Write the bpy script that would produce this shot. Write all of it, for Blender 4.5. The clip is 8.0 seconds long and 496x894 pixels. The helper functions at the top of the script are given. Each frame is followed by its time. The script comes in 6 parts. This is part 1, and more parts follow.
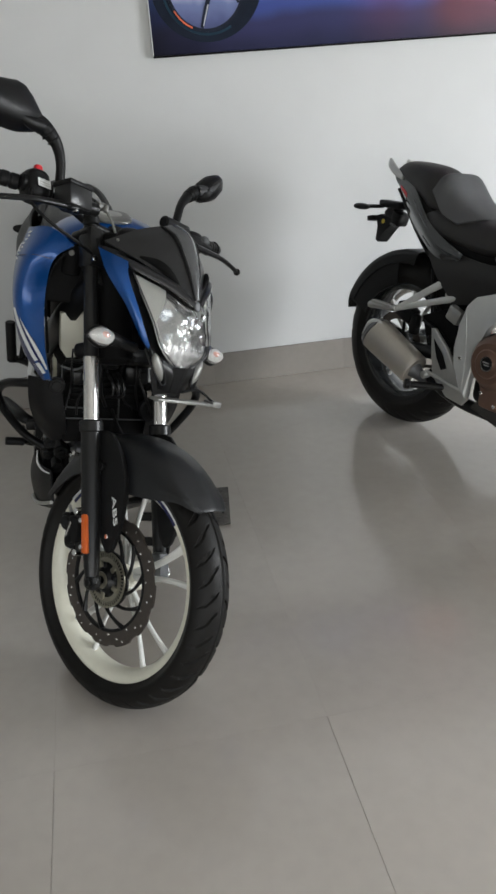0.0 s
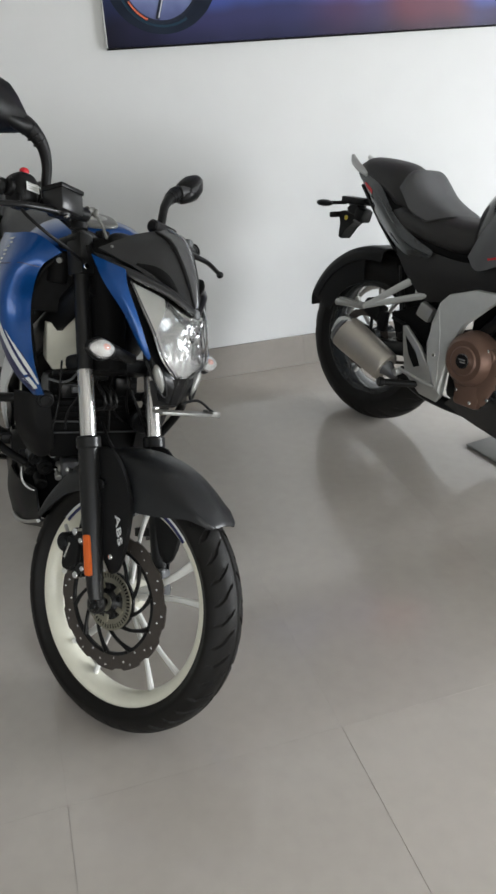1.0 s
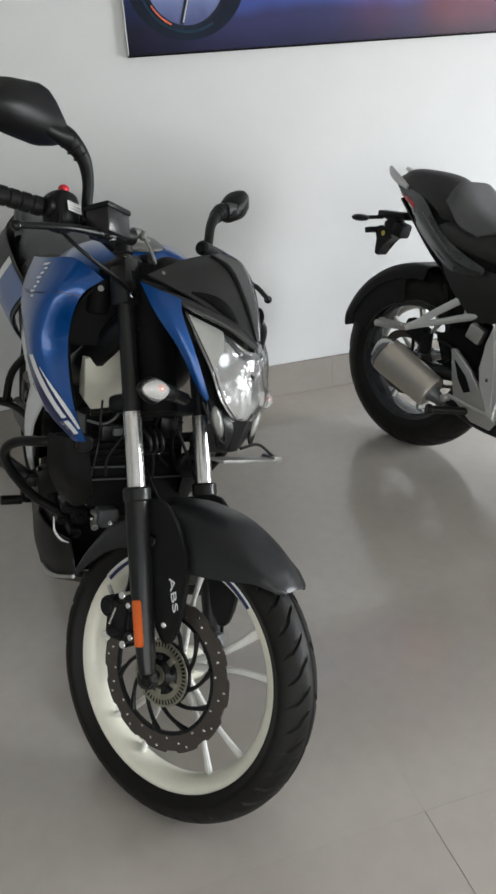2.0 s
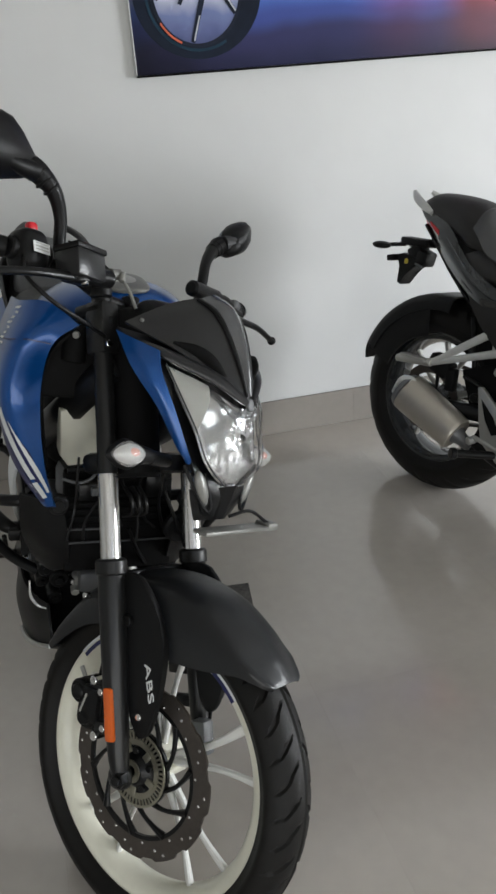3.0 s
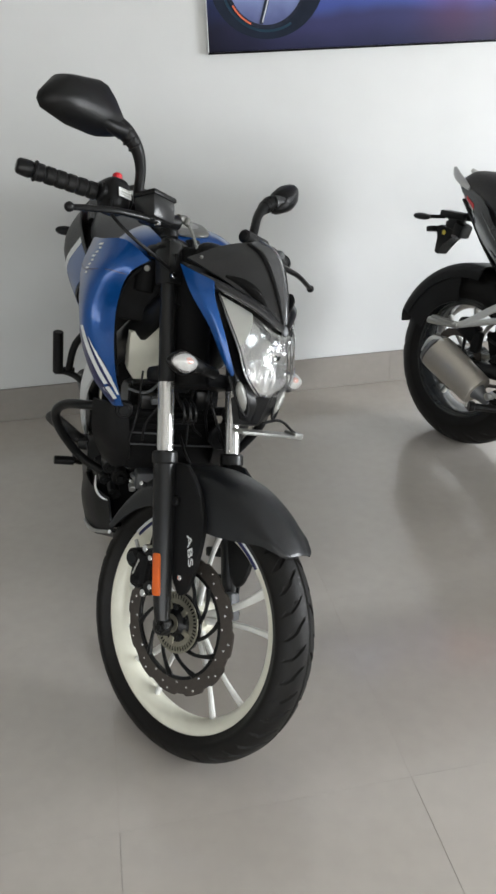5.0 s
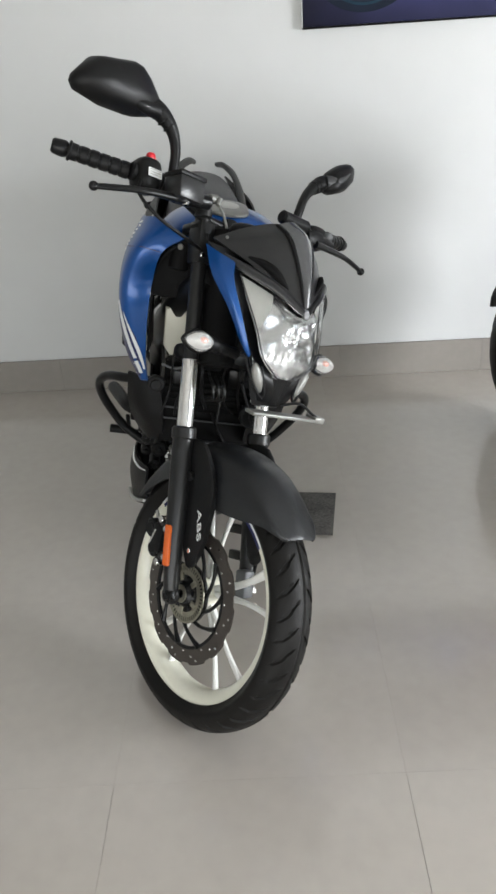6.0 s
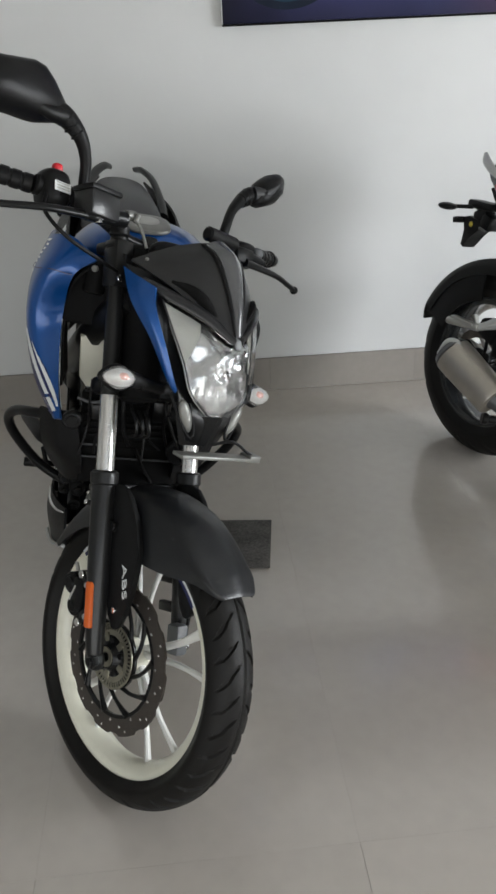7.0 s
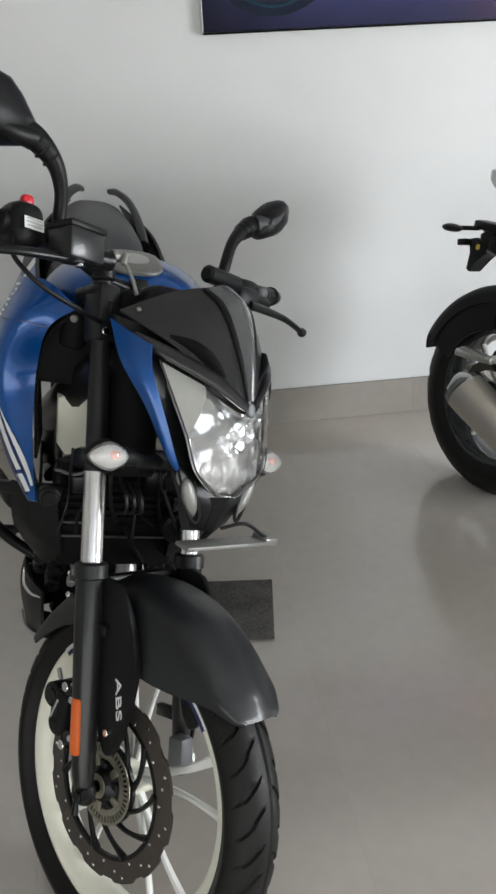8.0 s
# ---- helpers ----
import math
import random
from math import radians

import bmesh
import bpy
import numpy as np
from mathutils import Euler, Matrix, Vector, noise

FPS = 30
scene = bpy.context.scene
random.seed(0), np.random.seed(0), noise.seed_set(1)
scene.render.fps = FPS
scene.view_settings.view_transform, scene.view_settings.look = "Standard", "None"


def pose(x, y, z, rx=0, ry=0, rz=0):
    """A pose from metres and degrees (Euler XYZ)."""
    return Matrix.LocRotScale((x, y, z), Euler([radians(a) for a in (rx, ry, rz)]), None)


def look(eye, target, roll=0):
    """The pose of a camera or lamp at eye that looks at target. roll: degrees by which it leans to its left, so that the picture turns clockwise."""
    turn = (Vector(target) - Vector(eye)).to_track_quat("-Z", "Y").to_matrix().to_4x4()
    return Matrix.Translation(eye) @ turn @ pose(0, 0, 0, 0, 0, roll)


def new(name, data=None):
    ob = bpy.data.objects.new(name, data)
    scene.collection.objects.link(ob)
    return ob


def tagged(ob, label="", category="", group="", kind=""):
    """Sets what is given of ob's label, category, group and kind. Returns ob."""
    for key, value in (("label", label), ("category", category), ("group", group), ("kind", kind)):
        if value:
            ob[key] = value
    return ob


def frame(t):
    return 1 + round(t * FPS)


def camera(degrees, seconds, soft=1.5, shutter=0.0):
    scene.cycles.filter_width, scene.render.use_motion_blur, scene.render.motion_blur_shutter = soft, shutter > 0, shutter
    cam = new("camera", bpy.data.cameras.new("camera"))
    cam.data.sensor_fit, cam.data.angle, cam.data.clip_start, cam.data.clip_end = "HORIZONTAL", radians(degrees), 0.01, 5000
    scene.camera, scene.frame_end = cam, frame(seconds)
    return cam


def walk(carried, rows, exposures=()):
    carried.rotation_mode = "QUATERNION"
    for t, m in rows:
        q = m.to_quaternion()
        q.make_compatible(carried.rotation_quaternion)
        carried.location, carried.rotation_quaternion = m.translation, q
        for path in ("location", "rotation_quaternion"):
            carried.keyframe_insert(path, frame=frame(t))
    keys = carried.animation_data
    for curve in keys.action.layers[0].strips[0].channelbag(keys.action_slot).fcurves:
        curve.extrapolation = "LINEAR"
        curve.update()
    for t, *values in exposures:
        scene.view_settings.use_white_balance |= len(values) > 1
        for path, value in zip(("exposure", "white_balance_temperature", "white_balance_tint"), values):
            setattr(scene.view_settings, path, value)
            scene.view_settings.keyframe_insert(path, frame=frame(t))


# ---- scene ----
cam = camera(34.9, 8.0, soft=2.7)
PATH = [
    (0, (-0.0046, 0.0233, 1.3362), (0.2571, 1.7924, 0.4408), -4.15),
    (0.2, (-0.0199, -0.0011, 1.3434), (0.2661, 1.7602, 0.4401), -4.18),
    (0.5, (-0.0620, 0.0035, 1.3631), (0.2348, 1.7594, 0.4526), -3.61),
    (0.7, (-0.1072, 0.0442, 1.3636), (0.2212, 1.7894, 0.4436), -3.50),
    (1, (-0.1603, 0.1234, 1.3665), (0.2833, 1.8376, 0.4366), -3.44),
    (1.2, (-0.2042, 0.1666, 1.3691), (0.3457, 1.8452, 0.4312), -3.22),
    (1.5, (-0.2313, 0.2150, 1.3530), (0.4182, 1.8532, 0.4073), -3.25),
    (1.7, (-0.2544, 0.2611, 1.3656), (0.3455, 1.9214, 0.4257), -2.94),
    (2, (-0.2401, 0.3648, 1.3501), (0.2244, 2.0856, 0.4429), -3.85),
    (2.2, (-0.2105, 0.4507, 1.3556), (0.1613, 2.2097, 0.4794), -4.52),
    (3.3, (-0.1037, 0.5316, 1.3467), (0.2889, 2.2892, 0.4768), -4.36),
    (3.5, (-0.1222, 0.5273, 1.3526), (0.2430, 2.2906, 0.4824), -4.28),
    (4, (-0.1655, 0.4692, 1.3603), (0.1408, 2.2506, 0.5044), -3.38),
    (4.5, (-0.1920, 0.3255, 1.3573), (0.0992, 2.1029, 0.4878), -2.58),
    (4.7, (-0.1883, 0.2653, 1.3627), (0.0959, 2.0315, 0.4685), -2.50),
    (5.8, (0.0400, 0.1775, 1.3637), (0.0480, 1.9512, 0.4397), -3.59),
    (6, (0.0908, 0.1814, 1.3655), (0.0087, 1.9423, 0.4208), -3.88),
    (6.5, (0.1329, 0.2253, 1.3514), (0.0828, 1.9736, 0.3814), -3.84),
    (7, (0.0887, 0.3661, 1.3655), (0.1876, 2.1177, 0.4053), -2.63),
    (7.5, (0.0436, 0.4891, 1.3701), (0.2198, 2.2394, 0.4186), -2.28),
    (8, (0.0407, 0.6397, 1.3502), (0.2176, 2.3966, 0.4111), -2.75),
]
walk(cam, [(t, look(eye, target, roll)) for t, eye, target, roll in PATH],
     exposures=[(0.0, -0.48), (0.5, -0.47), (1.0, -0.26), (1.2, -0.40), (1.5, -0.53), (2.0, -0.28), (2.2, -0.06), (3.3, -0.52), (3.5, -0.50), (4.0, 0.06), (4.5, -0.05), (4.7, -0.05), (5.8, 0.11), (6.0, 0.14), (6.5, 0.13), (7.0, -0.36), (7.5, -0.45), (8.0, -0.19)])

# ---- light and exposure ----
world = bpy.data.worlds.new("world")
world.use_nodes = True
scene.world = world
sky = world.node_tree.nodes.new("ShaderNodeTexSky")
sky.sky_type, sky.sun_disc = "NISHITA", False
sky.sun_elevation, sky.sun_rotation = radians(50), radians(200)
world.node_tree.links.new(sky.outputs[0], world.node_tree.nodes["Background"].inputs[0])
world.node_tree.nodes["Background"].inputs[1].default_value = 0.12
scene.view_settings.exposure = 0.0


def window_light(name, place, target, wide, high, watts, colour):
    data = bpy.data.lights.new(name, "AREA")
    data.shape, data.size, data.size_y, data.energy, data.color = "RECTANGLE", wide, high, watts, colour
    ob = new(name, data)
    ob.matrix_world = look(place, target)
    return ob


window_light("window_light_south", (-0.1, -2.90, 1.05), (-0.1, 3.3, 0.45), 6.6, 1.7, 118, (1.0, 0.98, 0.935))
window_light("window_light_east", (3.86, 0.85, 0.85), (0.7, 0.60, -0.70), 1.9, 1.5, 220, (0.945, 0.975, 1.0))


# ---- materials ----
def mat(name, colour, rough=0.5, metal=0.0, coat=0.0, vary=0.0, scale=40.0, bump=0.0, bump_scale=200.0, spread=0.0, each=0.0, trans=0.0, ior=1.45, spec=0.5):
    """A surface: colour with mottling at two scales, roughness wear and fine relief."""
    m = bpy.data.materials.new(name)
    m.use_nodes = True
    nt, L = m.node_tree, m.node_tree.links.new
    b = nt.nodes["Principled BSDF"]
    b.inputs["Base Color"].default_value = (*colour, 1)
    b.inputs["Roughness"].default_value = rough
    b.inputs["Metallic"].default_value = metal
    b.inputs["Coat Weight"].default_value = coat
    b.inputs["Coat Roughness"].default_value = 0.06
    b.inputs["Transmission Weight"].default_value = trans
    b.inputs["IOR"].default_value = ior
    b.inputs["Specular IOR Level"].default_value = spec
    co = nt.nodes.new("ShaderNodeTexCoord")
    if vary or each:
        n1, n2 = nt.nodes.new("ShaderNodeTexNoise"), nt.nodes.new("ShaderNodeTexNoise")
        n1.inputs["Scale"].default_value, n2.inputs["Scale"].default_value = scale, scale * 0.09
        n1.inputs["Detail"].default_value = n2.inputs["Detail"].default_value = 4
        add = nt.nodes.new("ShaderNodeMath")
        add.operation = "ADD"
        for k, n in enumerate((n1, n2)):
            L(co.outputs["Object"], n.inputs["Vector"])
            L(n.outputs["Fac"], add.inputs[k])
        rng = nt.nodes.new("ShaderNodeMapRange")
        rng.inputs["From Min"].default_value, rng.inputs["From Max"].default_value = 0.6, 1.4
        rng.inputs["To Min"].default_value, rng.inputs["To Max"].default_value = 1 - vary, 1 + vary
        L(add.outputs[0], rng.inputs["Value"])
        val = rng.outputs[0]
        if each:
            info = nt.nodes.new("ShaderNodeObjectInfo")
            r2 = nt.nodes.new("ShaderNodeMapRange")
            r2.inputs["To Min"].default_value, r2.inputs["To Max"].default_value = 1 - each, 1 + each
            L(info.outputs["Random"], r2.inputs["Value"])
            mul = nt.nodes.new("ShaderNodeMath")
            mul.operation = "MULTIPLY"
            L(val, mul.inputs[0]), L(r2.outputs[0], mul.inputs[1])
            val = mul.outputs[0]
        mix = nt.nodes.new("ShaderNodeVectorMath")
        mix.operation = "SCALE"
        mix.inputs[0].default_value = colour
        L(val, mix.inputs["Scale"])
        L(mix.outputs[0], b.inputs["Base Color"])
        if spread:
            r3 = nt.nodes.new("ShaderNodeMapRange")
            r3.inputs["From Min"].default_value, r3.inputs["From Max"].default_value = 0.3, 0.7
            r3.inputs["To Min"].default_value, r3.inputs["To Max"].default_value = rough - spread, rough + spread
            L(n2.outputs["Fac"], r3.inputs["Value"])
            L(r3.outputs[0], b.inputs["Roughness"])
    if bump:
        n3, bp = nt.nodes.new("ShaderNodeTexNoise"), nt.nodes.new("ShaderNodeBump")
        n3.inputs["Scale"].default_value = bump_scale
        n3.inputs["Detail"].default_value = 3
        bp.inputs["Strength"].default_value, bp.inputs["Distance"].default_value = bump, 0.001
        L(co.outputs["Object"], n3.inputs["Vector"]), L(n3.outputs["Fac"], bp.inputs["Height"]), L(bp.outputs[0], b.inputs["Normal"])
    return m


WALL = mat("wall_paint", (0.598, 0.610, 0.608), 0.6, vary=0.02, scale=8, bump=0.15, bump_scale=90)
# Unseen ceiling, greyed so that less bounced light reaches the upper wall.
CEIL = mat("ceiling_paint", (0.52, 0.515, 0.49), 0.8, vary=0.02, scale=6)
TILE = mat("polished_tile", (0.466, 0.431, 0.388), 0.14, ior=1.92, vary=0.05, scale=24, spread=0.03, each=0.012, bump=0.012, bump_scale=9, spec=0.5)
# Same tile as the floor; the shade along the wall darkens this colour.
SKIRT_SHADED = mat("skirting_tile", (0.268, 0.247, 0.224), 0.20, vary=0.05, scale=30, each=0.012)
GROUT = mat("grout", (0.40, 0.37, 0.335), 0.9, vary=0.2, scale=80)
FRAME = mat("window_frame_metal", (0.30, 0.31, 0.32), 0.4, 0.7, vary=0.05)
ROAD = mat("outside_paving", (0.25, 0.24, 0.23), 0.9, vary=0.2, scale=4)
GLASS = mat("window_glass", (0.95, 0.97, 0.97), 0.02, trans=1.0, ior=1.05)

BLUE = mat("blue_paint", (0.0022, 0.067, 0.270), 0.30, 0.30, 0.50, vary=0.06, scale=120)
BLUE_DK = mat("dark_blue_film", (0.012, 0.016, 0.09), 0.35, 0.0, 0.3, vary=0.08)
WHITE = mat("white_film", (0.74, 0.76, 0.76), 0.4, vary=0.03)
SPOKE = mat("pale_spoke_paint", (0.80, 0.805, 0.77), 0.30, 0.0, 0.3, vary=0.04, scale=60)
CREAM = mat("cream_rim_paint", (0.82, 0.81, 0.69), 0.32, 0.0, 0.3, vary=0.04, scale=60)
RUBBER = mat("tyre_rubber", (0.0062, 0.0058, 0.0053), 0.52, spec=0.26, vary=0.22, scale=60, bump=0.35, bump_scale=500)
BLACK = mat("black_plastic", (0.0064, 0.0065, 0.0069), 0.40, spec=0.25, vary=0.15, scale=90, bump=0.25, bump_scale=700)
FORKB = mat("fork_black", (0.0095, 0.0097, 0.0101), 0.36, 0.15, 0.16, spec=0.46, vary=0.15, scale=60, bump=0.1, bump_scale=600)
SATIN = mat("satin_black_metal", (0.0062, 0.0064, 0.0068), 0.31, 0.1, 0.06, spec=0.30, vary=0.12, scale=60)
GLOSS = mat("gloss_black", (0.014, 0.0138, 0.0142), 0.15, 0.0, 0.9, vary=0.08)
SMOKE = mat("smoked_cowl", (0.015, 0.0152, 0.016), 0.32, 0.0, 0.15, spec=0.4, vary=0.10, scale=70)
# Black plastic lightened and warmed: room reflections are put into its colour.
BLACK_SHEEN = mat("black_plastic_sheen", (0.017, 0.0164, 0.0162), 0.38, spec=0.45, vary=0.12, scale=80, bump=0.2, bump_scale=700)
DEEP = mat("deep_black", (0.0048, 0.0048, 0.0050), 0.7, spec=0.14, vary=0.15)
CHROME = mat("chrome", (0.80, 0.80, 0.79), 0.10, 1.0, vary=0.03)
ALLOY = mat("cast_alloy", (0.50, 0.50, 0.48), 0.42, 0.8, vary=0.08, bump=0.2, bump_scale=300)
SILVER = mat("silver_paint", (0.58, 0.59, 0.575), 0.38, 0.45, vary=0.05, bump=0.08, bump_scale=500)
STEEL = mat("disc_steel", (0.105, 0.092, 0.082), 0.45, 0.75, vary=0.12, scale=150)
TONE = mat("tone_ring_steel", (0.34, 0.325, 0.26), 0.42, 0.85, vary=0.1)
BRONZE = mat("bronze_paint", (0.185, 0.112, 0.084), 0.40, 0.55, vary=0.08, bump=0.1, bump_scale=400)
GREYP = mat("grey_plastic", (0.10, 0.105, 0.11), 0.45, vary=0.08, bump=0.15, bump_scale=500)
LIGHTG = mat("light_grey_plastic", (0.46, 0.46, 0.43), 0.42, vary=0.05)
BOTTLE = mat("translucent_bottle", (0.66, 0.65, 0.55), 0.45, vary=0.05)
ORANGE = mat("orange_reflector", (0.72, 0.13, 0.015), 0.25, 0.0, 0.5, vary=0.06, scale=300)
AMBER = mat("amber_bulb", (0.80, 0.32, 0.24), 0.35, vary=0.05)
YELLOW = mat("yellow_lamp", (0.50, 0.40, 0.05), 0.4, vary=0.05)
RED = mat("red_plastic", (0.55, 0.02, 0.03), 0.35, vary=0.05)
CLEAR = mat("clear_lens", (0.97, 0.98, 0.98), 0.05, trans=1.0, ior=1.12)
# Strong mottling paints in the uneven reflections of the chrome facets.
FACET = mat("headlight_reflector", (0.54, 0.54, 0.545), 0.23, 0.80, vary=0.26, scale=34, bump=0.12, bump_scale=120)
# Cowl plastic made paler; the ridge's reflection is put into the grey.
RIDGE_SHEEN = mat("ridge_sheen_plastic", (0.060, 0.061, 0.064), 0.22, 0.0, 0.5, vary=0.10, scale=70)
PLATE_F = mat("front_plate_metal", (0.19, 0.19, 0.178), 0.40, 0.4, vary=0.12, scale=60)
FORKT = mat("polished_fork_tube", (0.84, 0.83, 0.81), 0.24, 0.95, vary=0.05, scale=90)
CAN = mat("brushed_muffler_steel", (0.45, 0.42, 0.37), 0.36, 0.7, vary=0.06, scale=50)
BROW = mat("brow_plastic", (0.050, 0.051, 0.054), 0.45, vary=0.08, bump=0.15, bump_scale=500)
MILKY = mat("milky_lens", (0.98, 0.96, 0.95), 0.08, 0.0, 0.5, vary=0.30, scale=130, bump=0.8, bump_scale=260, trans=0.78, ior=1.2)
MIRROR = mat("mirror_glass", (0.85, 0.86, 0.87), 0.02, 1.0)
SEAT = mat("seat_vinyl", (0.020, 0.0192, 0.0190), 0.50, vary=0.15, scale=200, bump=0.5, bump_scale=900)
# Dark grey vinyl, lightened further to hold the sky's sheen on upward cushions.
SEAT_G_SHEEN = mat("grey_sheen_seat_vinyl", (0.072, 0.073, 0.076), 0.50, vary=0.10, scale=200, bump=0.5, bump_scale=900)
DARKG = mat("dark_grey_paint", (0.032, 0.035, 0.038), 0.20, 0.3, 0.8, vary=0.08)
SLATE = mat("slate_gloss_panel", (0.055, 0.068, 0.078), 0.22, 0.2, 0.6, vary=0.10, scale=50)
GUNMETAL = mat("gunmetal_panel", (0.125, 0.128, 0.132), 0.40, 0.3, vary=0.06)
MAT_RUB = mat("worn_rubber_mat", (0.078, 0.074, 0.069), 0.7, vary=0.85, scale=130, bump=0.6, bump_scale=160)
PLATE_G = mat("grey_steel_plate", (0.20, 0.197, 0.19), 0.42, 0.3, vary=0.08, scale=40)


def carbon_weave():
    m = mat("carbon_weave_fender", (0.008, 0.0088, 0.0102), 0.40, 0.0, 0.18, vary=0.12, scale=60)
    nt, L = m.node_tree, m.node_tree.links.new
    b = nt.nodes["Principled BSDF"]
    co, ck, bp = nt.nodes.new("ShaderNodeTexCoord"), nt.nodes.new("ShaderNodeTexChecker"), nt.nodes.new("ShaderNodeBump")
    ck.inputs["Scale"].default_value = 420
    bp.inputs["Strength"].default_value, bp.inputs["Distance"].default_value = 0.35, 0.0006
    L(co.outputs["Object"], ck.inputs["Vector"]), L(ck.outputs["Fac"], bp.inputs["Height"]), L(bp.outputs[0], b.inputs["Normal"])
    return m


CARBON = carbon_weave()


# ---- mesh tools ----
XF = Matrix()          # where the parts that follow are laid, in their thing's own space


def part(name, bm, material, parent=None, label="", angle=38, kind=""):
    """Links a bmesh as one mesh object under a thing or a part."""
    bmesh.ops.recalc_face_normals(bm, faces=bm.faces)
    bm.transform(XF)
    me = bpy.data.meshes.new(name)
    bm.to_mesh(me)
    bm.free()
    me.materials.append(material)
    me.shade_smooth()
    me.set_sharp_from_angle(angle=radians(angle))
    ob = new(name, me)
    ob.parent = parent
    return tagged(ob, label, "", "", kind)


def join(*meshes):
    out = bmesh.new()
    for b in meshes:
        me = bpy.data.meshes.new("tmp")
        b.to_mesh(me)
        b.free()
        out.from_mesh(me)
        bpy.data.meshes.remove(me)
    return out


def rbox(centre, size, bevel=0.004, rot=(0, 0, 0), seg=2):
    bm = bmesh.new()
    bmesh.ops.create_cube(bm, size=1)
    bmesh.ops.scale(bm, vec=size, verts=bm.verts)
    if bevel:
        bmesh.ops.bevel(bm, geom=bm.edges[:], offset=bevel, segments=seg, profile=0.5, affect="EDGES")
    bm.transform(pose(*centre, *rot))
    return bm


def spline(pts, k):
    """Points of a Catmull-Rom curve through pts, k steps to a span."""
    p = [Vector(q) for q in pts]
    if k <= 1 or len(p) < 2:
        return p
    p = [2 * p[0] - p[1], *p, 2 * p[-1] - p[-2]]
    out = []
    for i in range(1, len(p) - 2):
        for j in range(k):
            t = j / k
            out.append(0.5 * (2 * p[i] + (p[i + 1] - p[i - 1]) * t + (2 * p[i - 1] - 5 * p[i] + 4 * p[i + 1] - p[i + 2]) * t * t + (3 * p[i] - p[i - 1] - 3 * p[i + 1] + p[i + 2]) * t ** 3))
    return out + [p[-2]]


def skin(rings, caps=True, closed=True):
    """Faces between rings of equally many points."""
    bm = bmesh.new()
    vs = [[bm.verts.new(p) for p in r] for r in rings]
    n = len(vs[0])
    for a, b in zip(vs, vs[1:]):
        for i in range(n if closed else n - 1):
            bm.faces.new((a[i], a[(i + 1) % n], b[(i + 1) % n], b[i]))
    if caps:
        bm.faces.new(vs[0][::-1]), bm.faces.new(vs[-1])
    return bm


def tube(pts, r, k=6, seg=12, flat=1.0):
    """A round bar along a smooth line; r is one radius or one for each point."""
    rr = r if isinstance(r, (list, tuple)) else [r] * len(pts)
    line = spline(pts, k)
    rad = [v[0] for v in spline([(q, 0, 0) for q in rr], k)]
    rings, side = [], None
    for i, p in enumerate(line):
        d = (line[min(i + 1, len(line) - 1)] - line[max(i - 1, 0)]).normalized()
        if side is None:
            side = d.orthogonal().normalized()
        side = (side - d * side.dot(d)).normalized()
        up = d.cross(side)
        rings.append([p + rad[i] * (math.cos(a) * side + flat * math.sin(a) * up) for a in (2 * math.pi * j / seg for j in range(seg))])
    return skin(rings)


def rod(a, b, r, seg=16, r2=None, bevel=0.15):
    """A straight round bar with softened ends."""
    a, b = Vector(a), Vector(b)
    r2 = r if r2 is None else r2
    e = min(bevel * r, (b - a).length * 0.3)
    d = (b - a).normalized()
    return tube([a, a + d * e, b - d * e, b], [r - e, r, r2, r2 - e], 1, seg)


def lathe(profile, seg=64, close=False):
    """A turned form about the y axis from (radius, y) pairs."""
    rings = [[Vector((r * math.cos(a), y, r * math.sin(a))) for r, y in profile] for a in (2 * math.pi * j / seg for j in range(seg))]
    bm = bmesh.new()
    vs = [[bm.verts.new(p) for p in g] for g in rings]
    m = len(profile)
    for i in range(seg):
        a, b = vs[i], vs[(i + 1) % seg]
        for j in range(m if close else m - 1):
            bm.faces.new((a[j], a[(j + 1) % m], b[(j + 1) % m], b[j]))
    return bm


def plate(outline, y, thick, bevel=0.003, axis="y", k=1):
    """A slab cut to an outline: (x, z) at a depth y, or (y, z) at x, or (x, y) at z."""
    pts = [(p[0], p[1], 0) for p in outline]
    if k > 1:
        pts = spline([*pts, pts[0]], k)[:-1]
    bm = bmesh.new()
    lay = {"y": lambda p, d: (p[0], d, p[1]), "x": lambda p, d: (d, p[0], p[1]), "z": lambda p, d: (p[0], p[1], d)}[axis]
    lo, hi = [bm.verts.new(lay(p, y - thick / 2)) for p in pts], [bm.verts.new(lay(p, y + thick / 2)) for p in pts]
    n = len(lo)
    bm.faces.new(lo), bm.faces.new(hi[::-1])
    for i in range(n):
        bm.faces.new((lo[i], lo[(i + 1) % n], hi[(i + 1) % n], hi[i]))
    if bevel:
        caps = [e for e in bm.edges if len({v in lo for v in e.verts}) == 1]
        bmesh.ops.bevel(bm, geom=caps, offset=bevel, segments=2, profile=0.5, affect="EDGES")
    return bm


def smooth_grid(rows, ku, kv):
    """A finer grid of points through the given rows."""
    across = [spline(r, kv) for r in rows]
    cols = [spline(c, ku) for c in zip(*across)]
    return [list(r) for r in zip(*cols)]


def normals(g):
    out = []
    for i, r in enumerate(g):
        out.append([])
        for j in range(len(r)):
            du = g[min(i + 1, len(g) - 1)][j] - g[max(i - 1, 0)][j]
            dv = g[i][min(j + 1, len(r) - 1)] - g[i][max(j - 1, 0)]
            n = du.cross(dv)
            out[-1].append(n.normalized() if n.length > 1e-12 else (out[-1][-1] if out[-1] else Vector((0, 0, 1))))
    return out


